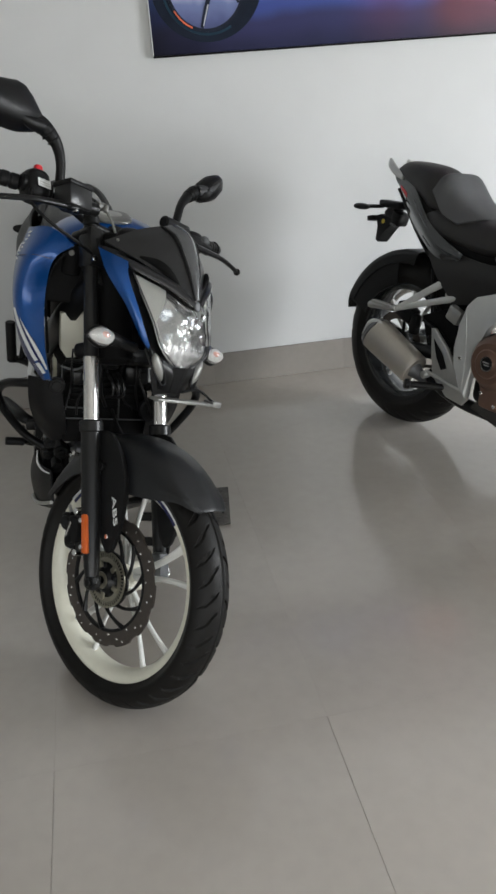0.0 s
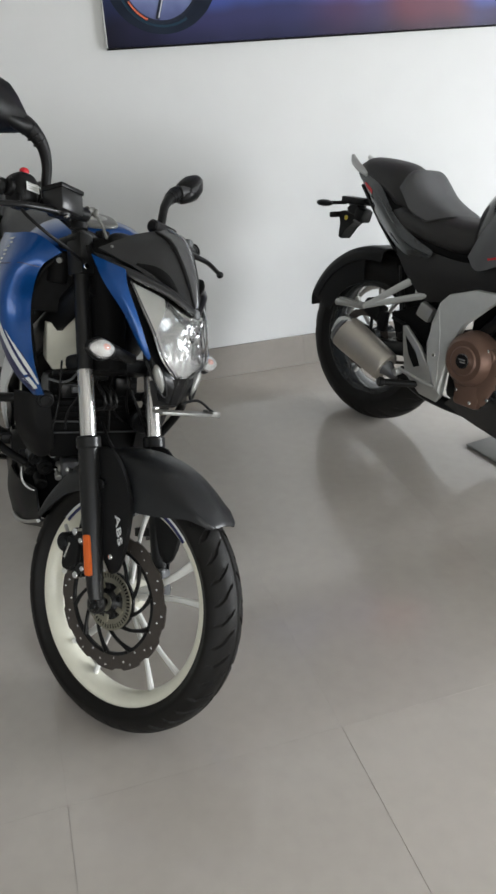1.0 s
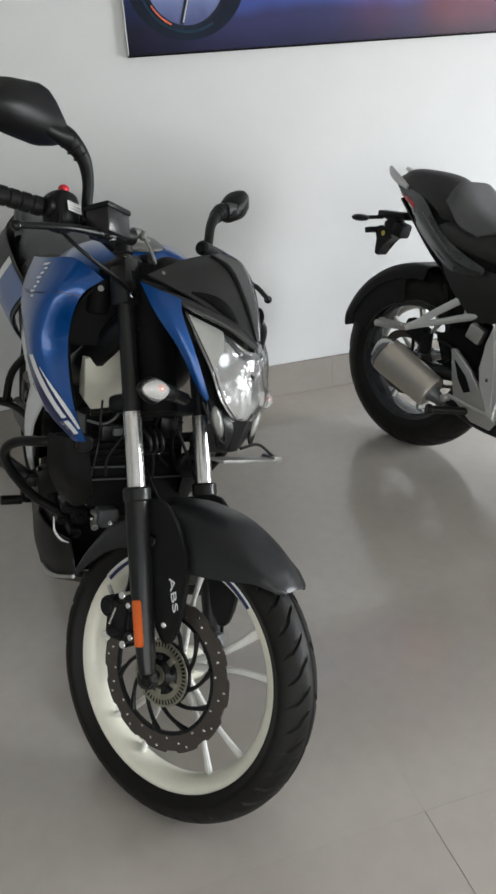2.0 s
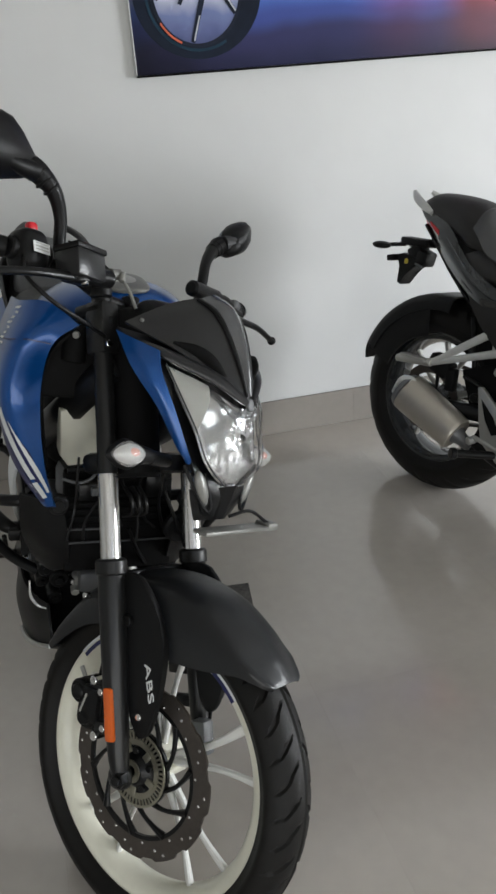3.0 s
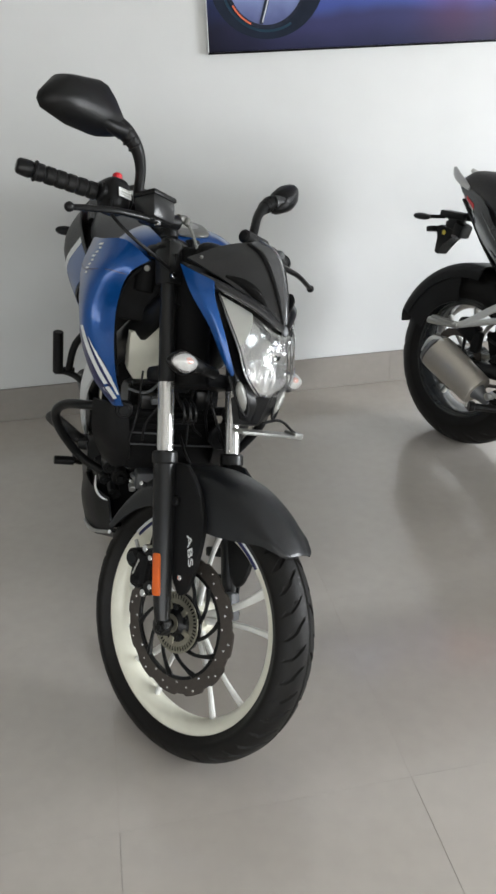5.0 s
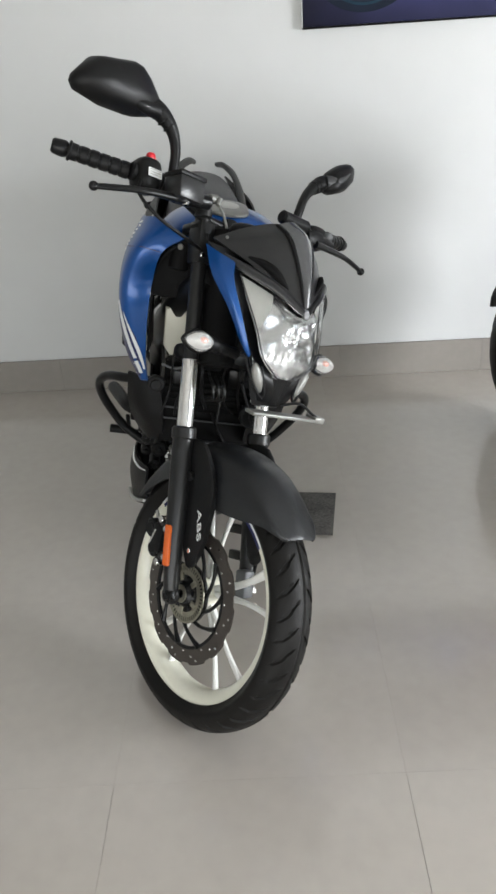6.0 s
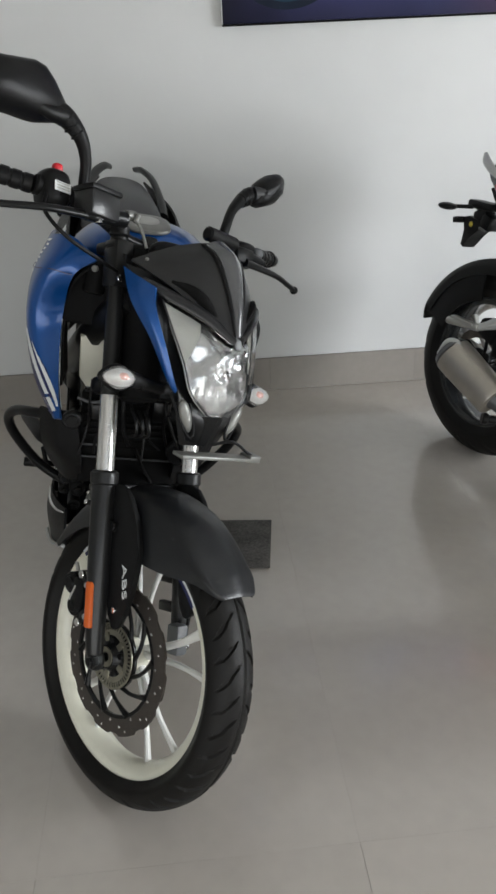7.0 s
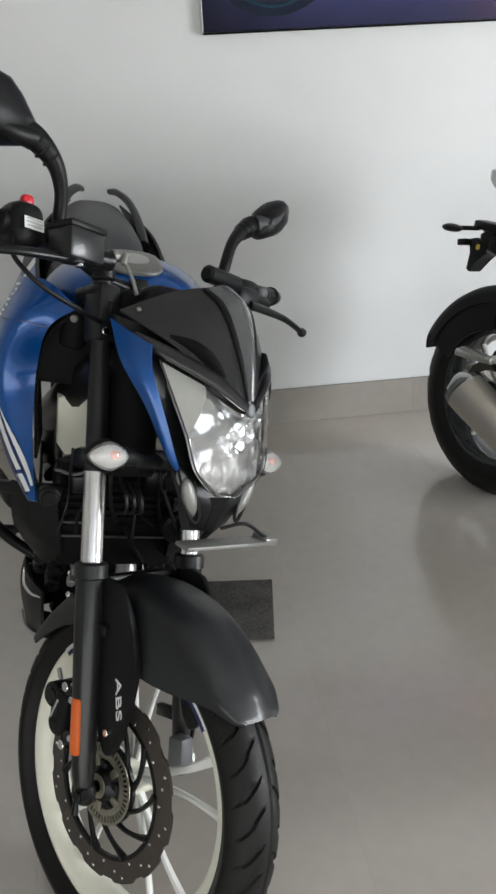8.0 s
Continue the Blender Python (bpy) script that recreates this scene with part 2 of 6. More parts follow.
def sheet(g, thick, shift=0.0):
    """A panel with thickness over a grid of points."""
    nn = normals(g)
    top = [[p + n * (shift + thick / 2) for p, n in zip(r, q)] for r, q in zip(g, nn)]
    low = [[p + n * (shift - thick / 2) for p, n in zip(r, q)] for r, q in zip(g, nn)]
    bm = bmesh.new()
    a, b = [[bm.verts.new(p) for p in r] for r in top], [[bm.verts.new(p) for p in r] for r in low]
    m, n = len(a), len(a[0])
    for i in range(m - 1):
        for j in range(n - 1):
            bm.faces.new((a[i][j], a[i][j + 1], a[i + 1][j + 1], a[i + 1][j]))
            bm.faces.new((b[i][j], b[i + 1][j], b[i + 1][j + 1], b[i][j + 1]))
    for i in range(m - 1):
        for j in (0, n - 1):
            bm.faces.new((a[i][j], a[i + 1][j], b[i + 1][j], b[i][j]))
    for j in range(n - 1):
        for i in (0, m - 1):
            bm.faces.new((a[i][j], a[i][j + 1], b[i][j + 1], b[i][j]))
    return bm


def panel(rows, thick=0.004, ku=5, kv=5):
    return sheet(smooth_grid(rows, ku, kv), thick)


def strip(rows, u0, u1, v0, v1, lift=0.0035, ku=8, kv=8, slant=0.0, tip=0.0):
    """A film laid on a panel: a stretch of its grid, by shares along and across, on the side its normals point to."""
    g = smooth_grid(rows, ku, kv)
    m, n = len(g) - 1, len(g[0]) - 1

    def at(u, v):
        a, b = min(max(u, 0), 1) * m, min(max(v, 0), 1) * n
        i, j = min(int(a), m - 1), min(int(b), n - 1)
        s, t = a - i, b - j
        return (g[i][j] * (1 - s) + g[i + 1][j] * s) * (1 - t) + (g[i][j + 1] * (1 - s) + g[i + 1][j + 1] * s) * t
    wide = [min(1.0, (i + 0.6) / (16 * tip)) if tip else 1.0 for i in range(17)]
    h = [[at(u0 + (u1 - u0) * i / 16, v1 + (v0 - v1) * wide[i] * (1 - j / 4) + slant * i / 16) for j in range(5)] for i in range(17)]
    return sheet(h, 0.0008, lift)


def flip(rows):
    """The same rows on the other side of the middle plane."""
    return [[(x, -y, z) for x, y, z in r][::-1] for r in rows]


def whole(rows):
    """Rows given from the outer edge to the middle, carried on to the other side."""
    return [[*r, *[(x, -y, z) for x, y, z in r[-2::-1]]] for r in rows]


def blob(centre, size, power=2.5, seg=20, rot=(0, 0, 0)):
    """A rounded, cushion-like solid."""
    rings = []
    for i in range(1, 12):
        a = math.pi * i / 12
        s, c = math.sin(a), -math.cos(a)
        ring = []
        for j in range(seg):
            b = 2 * math.pi * j / seg
            f = lambda v: math.copysign(abs(v) ** (2 / power), v)
            ring.append(Vector((f(c) * size[0] / 2, f(math.cos(b)) * abs(s) ** (2 / power) * size[1] / 2, f(math.sin(b)) * abs(s) ** (2 / power) * size[2] / 2)))
        rings.append(ring)
    bm = skin(rings)
    bm.transform(pose(*centre, *rot))
    return bm


def hull(stations, seg=28, power=2.6, k=4):
    """A body along x: (x, middle y, low z, high z, half width low, half width high)."""
    st = spline([(s[0], s[2], s[3]) for s in stations], k)
    wd = spline([(s[1], s[4], s[5]) for s in stations], k)
    rings = []
    for a, b in zip(st, wd):
        ring = []
        for j in range(seg):
            q = 2 * math.pi * j / seg
            c, s = math.cos(q), math.sin(q)
            fc, fs = math.copysign(abs(c) ** (2 / power), c), math.copysign(abs(s) ** (2 / power), s)
            h = (fs + 1) / 2
            ring.append(Vector((a[0], b[0] + fc * (b[1] * (1 - h) + b[2] * h), a[1] + (a[2] - a[1]) * h)))
        rings.append(ring)
    return skin(rings)


def thing(name, m, label, category, group=""):
    ob = new(name)
    ob.empty_display_size = 0.1
    ob.matrix_world = m
    return tagged(ob, label, category, group)


def letters(name, text, size, depth, material, m, parent):
    """Raised letters of the built-in font as a mesh, in the parent's space."""
    cu = bpy.data.curves.new(name, "FONT")
    cu.body, cu.size, cu.extrude, cu.align_x, cu.align_y = text, size, depth, "CENTER", "CENTER"
    tmp = new("tmp", cu)
    bpy.context.view_layer.update()
    me = bpy.data.meshes.new_from_object(tmp.evaluated_get(bpy.context.evaluated_depsgraph_get()))
    bpy.data.objects.remove(tmp)
    bpy.data.curves.remove(cu)
    me.transform(XF @ m)
    me.materials.append(material)
    ob = new(name, me)
    ob.parent = parent
    return ob


# ---- the room ----
WEST, EAST, SOUTH, NORTH, TOP = -5.7, 3.9, -3.0, 3.343, 3.0
JOINT = pose(0, 0, 0, 0, 0, 0.996)


def structure(name, bm, material, label, angle=30):
    return tagged(part(name, bm, material, angle=angle), label, "", "", "structure")


floor = structure("floor", rbox(((WEST + EAST) / 2, (SOUTH + NORTH) / 2, -0.0516), (EAST - WEST + 0.4, NORTH - SOUTH + 0.4, 0.1), 0), GROUT, "screed bed under polished grey floor tiles")
structure("wall_north", rbox(((WEST + EAST) / 2, NORTH + 0.1, TOP / 2), (EAST - WEST, 0.2, TOP), 0), WALL, "off-white painted plaster wall behind the motorcycles")
structure("wall_west", rbox((WEST - 0.1, (SOUTH + NORTH) / 2, TOP / 2), (0.2, NORTH - SOUTH + 0.4, TOP), 0), WALL, "plain off-white painted side wall")
structure("ceiling", rbox(((WEST + EAST) / 2, (SOUTH + NORTH) / 2, TOP + 0.1), (EAST - WEST + 0.4, NORTH - SOUTH + 0.4, 0.2), 0), CEIL, "plain grey ceiling out of view")


def opened_wall(name, along, at, start, end, w0, w1, sill, head, label):
    """A wall with one opening, of four solid pieces; along is the axis that it runs on."""
    piece = []
    for a, b, c, d in ((start, w0, 0, TOP), (w1, end, 0, TOP), (w0, w1, 0, sill), (w0, w1, head, TOP)):
        if b - a > 0.01 and d - c > 0.01:
            mid, size = ((a + b) / 2, at, (c + d) / 2), (b - a, 0.2, d - c)
            if along == "y":
                mid, size = (mid[1], mid[0], mid[2]), (size[1], size[0], size[2])
            piece.append(rbox(mid, size, 0))
    return structure(name, join(*piece), WALL, label)


opened_wall("wall_south", "x", SOUTH - 0.1, WEST, EAST, -3.5, 3.3, 0.06, 2.55, "shop wall with a wide glazed front")
opened_wall("wall_east", "y", EAST + 0.1, SOUTH - 0.2, NORTH + 0.2, -0.2, 1.9, 0.04, 2.15, "side wall with a large window")


def glazing(name, along, at, w0, w1, sill, head, panes):
    ob = tagged(new(name), "tall shop window in a grey metal frame", "", "", "structure")
    turn = pose(0, 0, 0) if along == "x" else pose(0, 0, 0, 0, 0, 90)

    def lay(bm):
        bm.transform(turn)
        bm.transform(Matrix.Translation((0, at, 0) if along == "x" else (at, 0, 0)))
        return bm
    for z in (sill + 0.025, head - 0.025):
        part("window_frame", lay(rbox(((w0 + w1) / 2, 0, z), (w1 - w0, 0.07, 0.05), 0.003)), FRAME, ob)
    for i in range(panes + 1):
        x = w0 + 0.025 + (w1 - w0 - 0.05) * i / panes
        part("window_frame", lay(rbox((x, 0, (sill + head) / 2), (0.05, 0.066, head - sill - 0.1), 0.003)), FRAME, ob)
    for i in range(panes):
        a = w0 + 0.05 + (w1 - w0 - 0.05) * i / panes
        b = w0 + (w1 - w0 - 0.05) * (i + 1) / panes
        p = part("pane", lay(rbox(((a + b) / 2, 0, (sill + head) / 2), (b - a, 0.008, head - sill - 0.1), 0)), GLASS, ob)
        p.visible_shadow = False


glazing("window_1", "x", SOUTH - 0.1, -3.5, 3.3, 0.06, 2.55, 5)
glazing("window_2", "y", EAST + 0.1, -0.2, 1.9, 0.04, 2.15, 2)
structure("ground", rbox((0, 0, -0.16), (400, 400, 0.1), 0), ROAD, "plain paving outside the showroom")


# ---- the poster on the wall ----
def poster_print():
    """Printed ground: navy at the edge, a blue glow along the middle and a red patch."""
    m = bpy.data.materials.new("poster_print")
    m.use_nodes = True
    nt, L = m.node_tree, m.node_tree.links.new
    b = nt.nodes["Principled BSDF"]
    b.inputs["Roughness"].default_value, b.inputs["Specular IOR Level"].default_value = 0.45, 0.2
    co, sep = nt.nodes.new("ShaderNodeTexCoord"), nt.nodes.new("ShaderNodeSeparateXYZ")
    L(co.outputs["Object"], sep.inputs[0])

    def ramp(source, stops):
        r = nt.nodes.new("ShaderNodeValToRGB")
        r.color_ramp.interpolation = "EASE"
        while len(r.color_ramp.elements) < len(stops):
            r.color_ramp.elements.new(0.5)
        for e, (at, c) in zip(r.color_ramp.elements, stops):
            e.position, e.color = at, (*c, 1)
        L(source, r.inputs[0])
        return r.outputs[0]

    def span(source, lo, hi):
        r = nt.nodes.new("ShaderNodeMapRange")
        r.inputs["From Min"].default_value, r.inputs["From Max"].default_value = lo, hi
        L(source, r.inputs["Value"])
        return r.outputs[0]
    n = nt.nodes.new("ShaderNodeTexNoise")
    n.inputs["Scale"].default_value = 2.6
    L(co.outputs["Object"], n.inputs["Vector"])
    wob = nt.nodes.new("ShaderNodeMath")
    wob.operation, wob.inputs[1].default_value = "MULTIPLY_ADD", 0.16
    L(n.outputs["Fac"], wob.inputs[0]), L(sep.outputs["Z"], wob.inputs[2])
    up = ramp(span(wob.outputs[0], 0.06, 0.51), [(0.0, (0.016, 0.018, 0.055)), (0.22, (0.030, 0.032, 0.100)), (0.34, (0.045, 0.070, 0.26)), (0.46, (0.065, 0.135, 0.45)), (0.58, (0.26, 0.32, 0.58)), (0.78, (0.07, 0.09, 0.26)), (1.0, (0.018, 0.022, 0.06))])
    red = ramp(span(wob.outputs[0], 0.06, 0.51), [(0.0, (0.030, 0.018, 0.035)), (0.25, (0.10, 0.028, 0.050)), (0.58, (0.40, 0.06, 0.07)), (1.0, (0.04, 0.016, 0.035))])
    side = ramp(span(sep.outputs["X"], -0.919, 0.918), [(0.0, (0.0,) * 3), (0.38, (0.0,) * 3), (0.50, (0.40,) * 3), (0.56, (0.25,) * 3), (0.64, (1.0,) * 3), (0.74, (0.95,) * 3), (0.82, (0.12,) * 3), (1.0, (0.05,) * 3)])
    edge = ramp(span(sep.outputs["X"], -0.919, 0.918), [(0.0, (0.22,) * 3), (0.07, (0.50,) * 3), (0.16, (1.0,) * 3), (0.78, (1.0,) * 3), (1.0, (0.35,) * 3)])
    mx = nt.nodes.new("ShaderNodeMix")
    mx.data_type = "RGBA"
    L(side, mx.inputs["Factor"]), L(up, mx.inputs["A"]), L(red, mx.inputs["B"])
    ml = nt.nodes.new("ShaderNodeMix")
    ml.data_type, ml.blend_type = "RGBA", "MULTIPLY"
    ml.inputs["Factor"].default_value = 1
    L(mx.outputs["Result"], ml.inputs["A"]), L(edge, ml.inputs["B"])
    L(ml.outputs["Result"], b.inputs["Base Color"])
    return m


def rim_ground():
    """Printed ground seen between the spokes: pale above, deep blue below."""
    m = mat("printed_rim_ground", (0.10, 0.13, 0.34), 0.38)
    nt, L = m.node_tree, m.node_tree.links.new
    co, sep, rp, n = [nt.nodes.new("ShaderNode" + k) for k in ("TexCoord", "SeparateXYZ", "ValToRGB", "TexNoise")]
    n.inputs["Scale"].default_value = 14
    ad, mr = nt.nodes.new("ShaderNodeMath"), nt.nodes.new("ShaderNodeMapRange")
    ad.operation, ad.inputs[1].default_value = "MULTIPLY_ADD", 0.07
    mr.inputs["From Min"].default_value, mr.inputs["From Max"].default_value = 0.10, 0.34
    for e, (at, c) in zip((rp.color_ramp.elements[0], rp.color_ramp.elements[1], rp.color_ramp.elements.new(0.42)), ((0.0, (0.020, 0.030, 0.13)), (1.0, (0.34, 0.34, 0.36)), (0.42, (0.13, 0.17, 0.36)))):
        e.position, e.color = at, (*c, 1)
    L(co.outputs["Object"], sep.inputs[0]), L(co.outputs["Object"], n.inputs["Vector"])
    L(n.outputs["Fac"], ad.inputs[0]), L(sep.outputs["Z"], ad.inputs[2]), L(ad.outputs[0], mr.inputs["Value"]), L(mr.outputs[0], rp.inputs[0])
    L(rp.outputs[0], nt.nodes["Principled BSDF"].inputs["Base Color"])
    return m


def flat_ring(cx, cz, y, rx, rz, inner, depth, a0=0.0, a1=360.0, seg=64):
    """A printed oval band, inner being the share of its outer size."""
    g = []
    for i in range(seg + 1):
        a = radians(a0 + (a1 - a0) * i / seg)
        g.append([Vector((cx + rx * f * math.cos(a), y, cz + rz * f * math.sin(a))) for f in (inner, 1.0)])
    return sheet(g, depth)


def build_poster():
    ob = thing("wall_poster", pose(1.155, NORTH, 1.34), "large blue and red printed canvas poster hung on the white wall", "poster")
    global XF
    XF = ob.matrix_world.inverted()
    y = 3.318
    part("canvas", rbox((1.1545, 3.3305, 1.86), (1.837, 0.023, 1.04), 0.002), poster_print(), ob)
    part("edge_strip", rbox((1.1545, 3.3305, 1.3365), (1.839, 0.0235, 0.006), 0.001), DEEP, ob)
    tyre = mat("printed_tyre", (0.009, 0.014, 0.028), 0.6, vary=0.4, scale=14, spec=0.15)
    haze = rim_ground()
    spoke = mat("printed_spoke", (0.010, 0.014, 0.026), 0.5, vary=0.5, scale=40, spec=0.15)
    pale = mat("printed_glint", (0.42, 0.44, 0.50), 0.38, vary=0.2, scale=40)
    teal = mat("printed_tyre_sheen", (0.010, 0.034, 0.058), 0.5, vary=0.5, scale=12, spec=0.15)
    orange = mat("printed_orange", (0.60, 0.10, 0.04), 0.38, vary=0.1)
    part("canvas_edge", rbox((0.2350, 3.3305, 1.86), (0.002, 0.0225, 1.036), 0), WHITE, ob, "white folded canvas edge")
    cx, cz = 0.452, 1.565
    part("printed_wheel", flat_ring(cx, cz, y, 0.206, 0.190, 0.60, 0.001), tyre, ob, "printed black tyre")
    part("printed_sheen", flat_ring(cx, cz, y - 0.0012, 0.168, 0.168, 0.95, 0.001, 150, 300, 40), teal, ob)
    part("printed_wheel", flat_ring(cx - 0.006, cz, y - 0.0012, 0.142, 0.150, 0.02, 0.001), haze, ob, "printed pale background inside the wheel")
    part("printed_wheel", flat_ring(cx - 0.004, cz, y - 0.0026, 0.147, 0.156, 0.93, 0.001), spoke, ob, "printed dark rim")
    hub = Vector((0.490, y - 0.004, 1.622))
    for ex, ez, w in ((0.425, 1.424, 0.009), (0.310, 1.570, 0.009), (0.318, 1.548, 0.005), (0.570, 1.500, 0.010), (0.400, 1.700, 0.008), (0.560, 1.690, 0.008)):
        d = Vector((ex, y - 0.004, ez)) - hub
        n = Vector((-d.z, 0, d.x)).normalized()
        g = [[hub + d * f + n * (k * w * (1.2 - 0.5 * f)) for k in (-1, 1)] for f in (0.05, 0.5, 1.0)]
        part("printed_spoke", sheet(g, 0.001), spoke, ob)
        g = [[hub + d * f + n * (w * q) + Vector((0, -0.0014, 0)) for q in (0.15, 0.62)] for f in (0.62, 0.8, 0.97)]
        part("printed_spoke_glint", sheet(g, 0.001), pale, ob)
    part("printed_hub", flat_ring(0.474, 1.612, y - 0.0066, 0.045, 0.040, 0.05, 0.001), spoke, ob)
    part("printed_caliper", rbox((0.392, y - 0.0066, 1.585), (0.050, 0.001, 0.030), 0, (0, -20, 0)), spoke, ob)
    part("printed_caliper", rbox((0.398, y - 0.0066, 1.545), (0.012, 0.001, 0.030), 0, (0, 30, 0)), spoke, ob)
    part("printed_glint", flat_ring(0.492, 1.618, y - 0.008, 0.010, 0.010, 0.1, 0.001), pale, ob)
    part("printed_stripe", flat_ring(cx - 0.004, cz, y - 0.004, 0.147, 0.156, 0.962, 0.001, 212, 246, 16), orange, ob)
    grey = mat("printed_engine_grey", (0.20, 0.23, 0.25), 0.38, vary=0.6, scale=30)
    for x0, x1, z0 in ((0.622, 0.668, 1.558), (0.674, 0.735, 1.552), (0.738, 0.850, 1.561)):
        part("printed_engine", rbox(((x0 + x1) / 2, y, z0 + 0.12), (x1 - x0, 0.001, 0.24), 0), grey, ob, "printed grey engine")
    part("printed_wheel", flat_ring(1.10, 1.668, y, 0.115, 0.136, 0.55, 0.001), tyre, ob, "printed black second tyre")
    XF = Matrix()


build_poster()


# ---- wheels ----
def tyre_mesh(radius, width, rim, slashes, steps, across):
    """A tyre with a round crown; its grid is sheared so that the slanting tread grooves run along it."""
    half, side, around = width / 2, radius - rim, slashes * steps
    prof = []
    for i in range(across + 1):
        a = math.pi * (i / across) * 1.06 - math.pi * 0.03 - math.pi / 2
        y = half * math.copysign(abs(math.sin(a)) ** 0.92, math.sin(a))
        r = rim + side * math.cos(a) ** 0.80 if math.cos(a) > 0 else rim - 0.004
        prof.append((r, y * (0.66 + 0.34 * math.sin(math.pi / 2 * max(0.0, min(1.0, (r - rim) / (0.36 * side)))))))
    bm = bmesh.new()
    rows = []
    for j in range(around):
        row = []
        for r, y in prof:
            s = 1.0 if r < rim + 0.36 * side else abs(y) / half
            th = 2 * math.pi * (j / around - 1.15 * min(s, 0.9) / slashes)
            cut, odd = 0.0, (j // steps) % 2
            ph = (j / steps + (0.5 if y < 0 else 0.0)) % 1.0
            lo, hi = (0.12, 0.86) if odd else (0.36, 0.95)
            if lo < s < hi:
                taper = min(1.0, (s - lo) / 0.12, (hi - s) / 0.16)
                if abs(ph - 0.5) < 0.11 * taper + 0.01:
                    cut = 0.0045 * taper
            if 0.002 < y < 0.0065:
                cut = max(cut, 0.003)
            row.append(bm.verts.new((math.cos(th) * (r - cut), y, math.sin(th) * (r - cut))))
        rows.append(row)
    for j in range(around):
        a, b = rows[j], rows[(j + 1) % around]
        for i in range(across):
            bm.faces.new((a[i], a[i + 1], b[i + 1], b[i]))
    return bm


def rim_mesh(rim, width, hub_r, hub_w, pairs, spread_hub, spread_rim, thick, phase):
    """A cast rim: flanged hoop, hub and pairs of slim spokes."""
    h = width / 2
    prof = [(rim - 0.004, -h), (rim + 0.003, -h), (rim + 0.003, -h + 0.004), (rim - 0.010, -h + 0.010), (rim - 0.020, -h * 0.4), (rim - 0.020, h * 0.4), (rim - 0.010, h - 0.010),
            (rim + 0.003, h - 0.004), (rim + 0.003, h), (rim - 0.004, h), (rim - 0.020, h - 0.005), (rim - 0.031, h * 0.45), (rim - 0.035, 0), (rim - 0.031, -h * 0.45), (rim - 0.020, -h + 0.005)]
    out = [lathe(prof, 96, True), lathe([(0.012, -hub_w / 2), (hub_r - 0.004, -hub_w / 2), (hub_r, -hub_w / 2 + 0.004), (hub_r, hub_w / 2 - 0.004), (hub_r - 0.004, hub_w / 2), (0.012, hub_w / 2)], 40, True)]
    spokes = []
    for i in range(pairs):
        for s in (-1, 1):
            a0, a1 = radians(phase + 360 * i / pairs + s * spread_hub), radians(phase + 360 * i / pairs + s * spread_rim)
            am = radians(phase + 360 * i / pairs + s * (spread_hub * 0.75 + spread_rim * 0.25))
            pts = [(hub_r * 0.8 * math.cos(a0), 0, hub_r * 0.8 * math.sin(a0)), (rim * 0.55 * math.cos(am), 0, rim * 0.55 * math.sin(am)), ((rim - 0.024) * math.cos(a1), 0, (rim - 0.024) * math.sin(a1))]
            spokes.append(tube(pts, [thick * 1.25, thick * 0.85, thick * 1.2], 5, 10, 1.7))
    return join(*out), spokes


def cast_wheel(name, paint, ob, label, *shape, spoke_paint=None):
    hoop_mesh, spokes = rim_mesh(*shape)
    wheel = part(name, hoop_mesh, paint, ob, label)
    for bm in spokes:
        part("spoke", bm, spoke_paint or paint, wheel)
    return wheel


def wavy_disc(outer, inner, lobes, y, thick):
    """A petal-edged brake disc."""
    n = lobes * 12
    g = []
    for j in range(n + 1):
        a = 2 * math.pi * j / n
        ph = (j % 12) / 12
        ro = outer - (0.0045 if ph < 0.28 else 0.0)
        g.append([Vector((r * math.cos(a), y, r * math.sin(a))) for r in (inner, inner + 0.004, (inner + ro) / 2, ro - 0.003, ro)])
    return sheet(g, thick)


# ---- the blue motorcycle ----
BODY = Matrix(((0.09537, 0.97535, 0.19900, -0.23508), (-0.99544, 0.09344, 0.01907, 2.91289), (0, -0.19991, 0.97981, 0.30671), (0, 0, 0, 1)))
STEER = Matrix(((0.67905, 0.72199, 0.13276, -0.08350), (-0.68288, 0.55489, 0.47516, 1.56282), (0.26939, -0.41331, 0.86983, 0.26650), (0, 0, 0, 1)))
BASE = BODY @ pose(0.68, 0, -0.306)


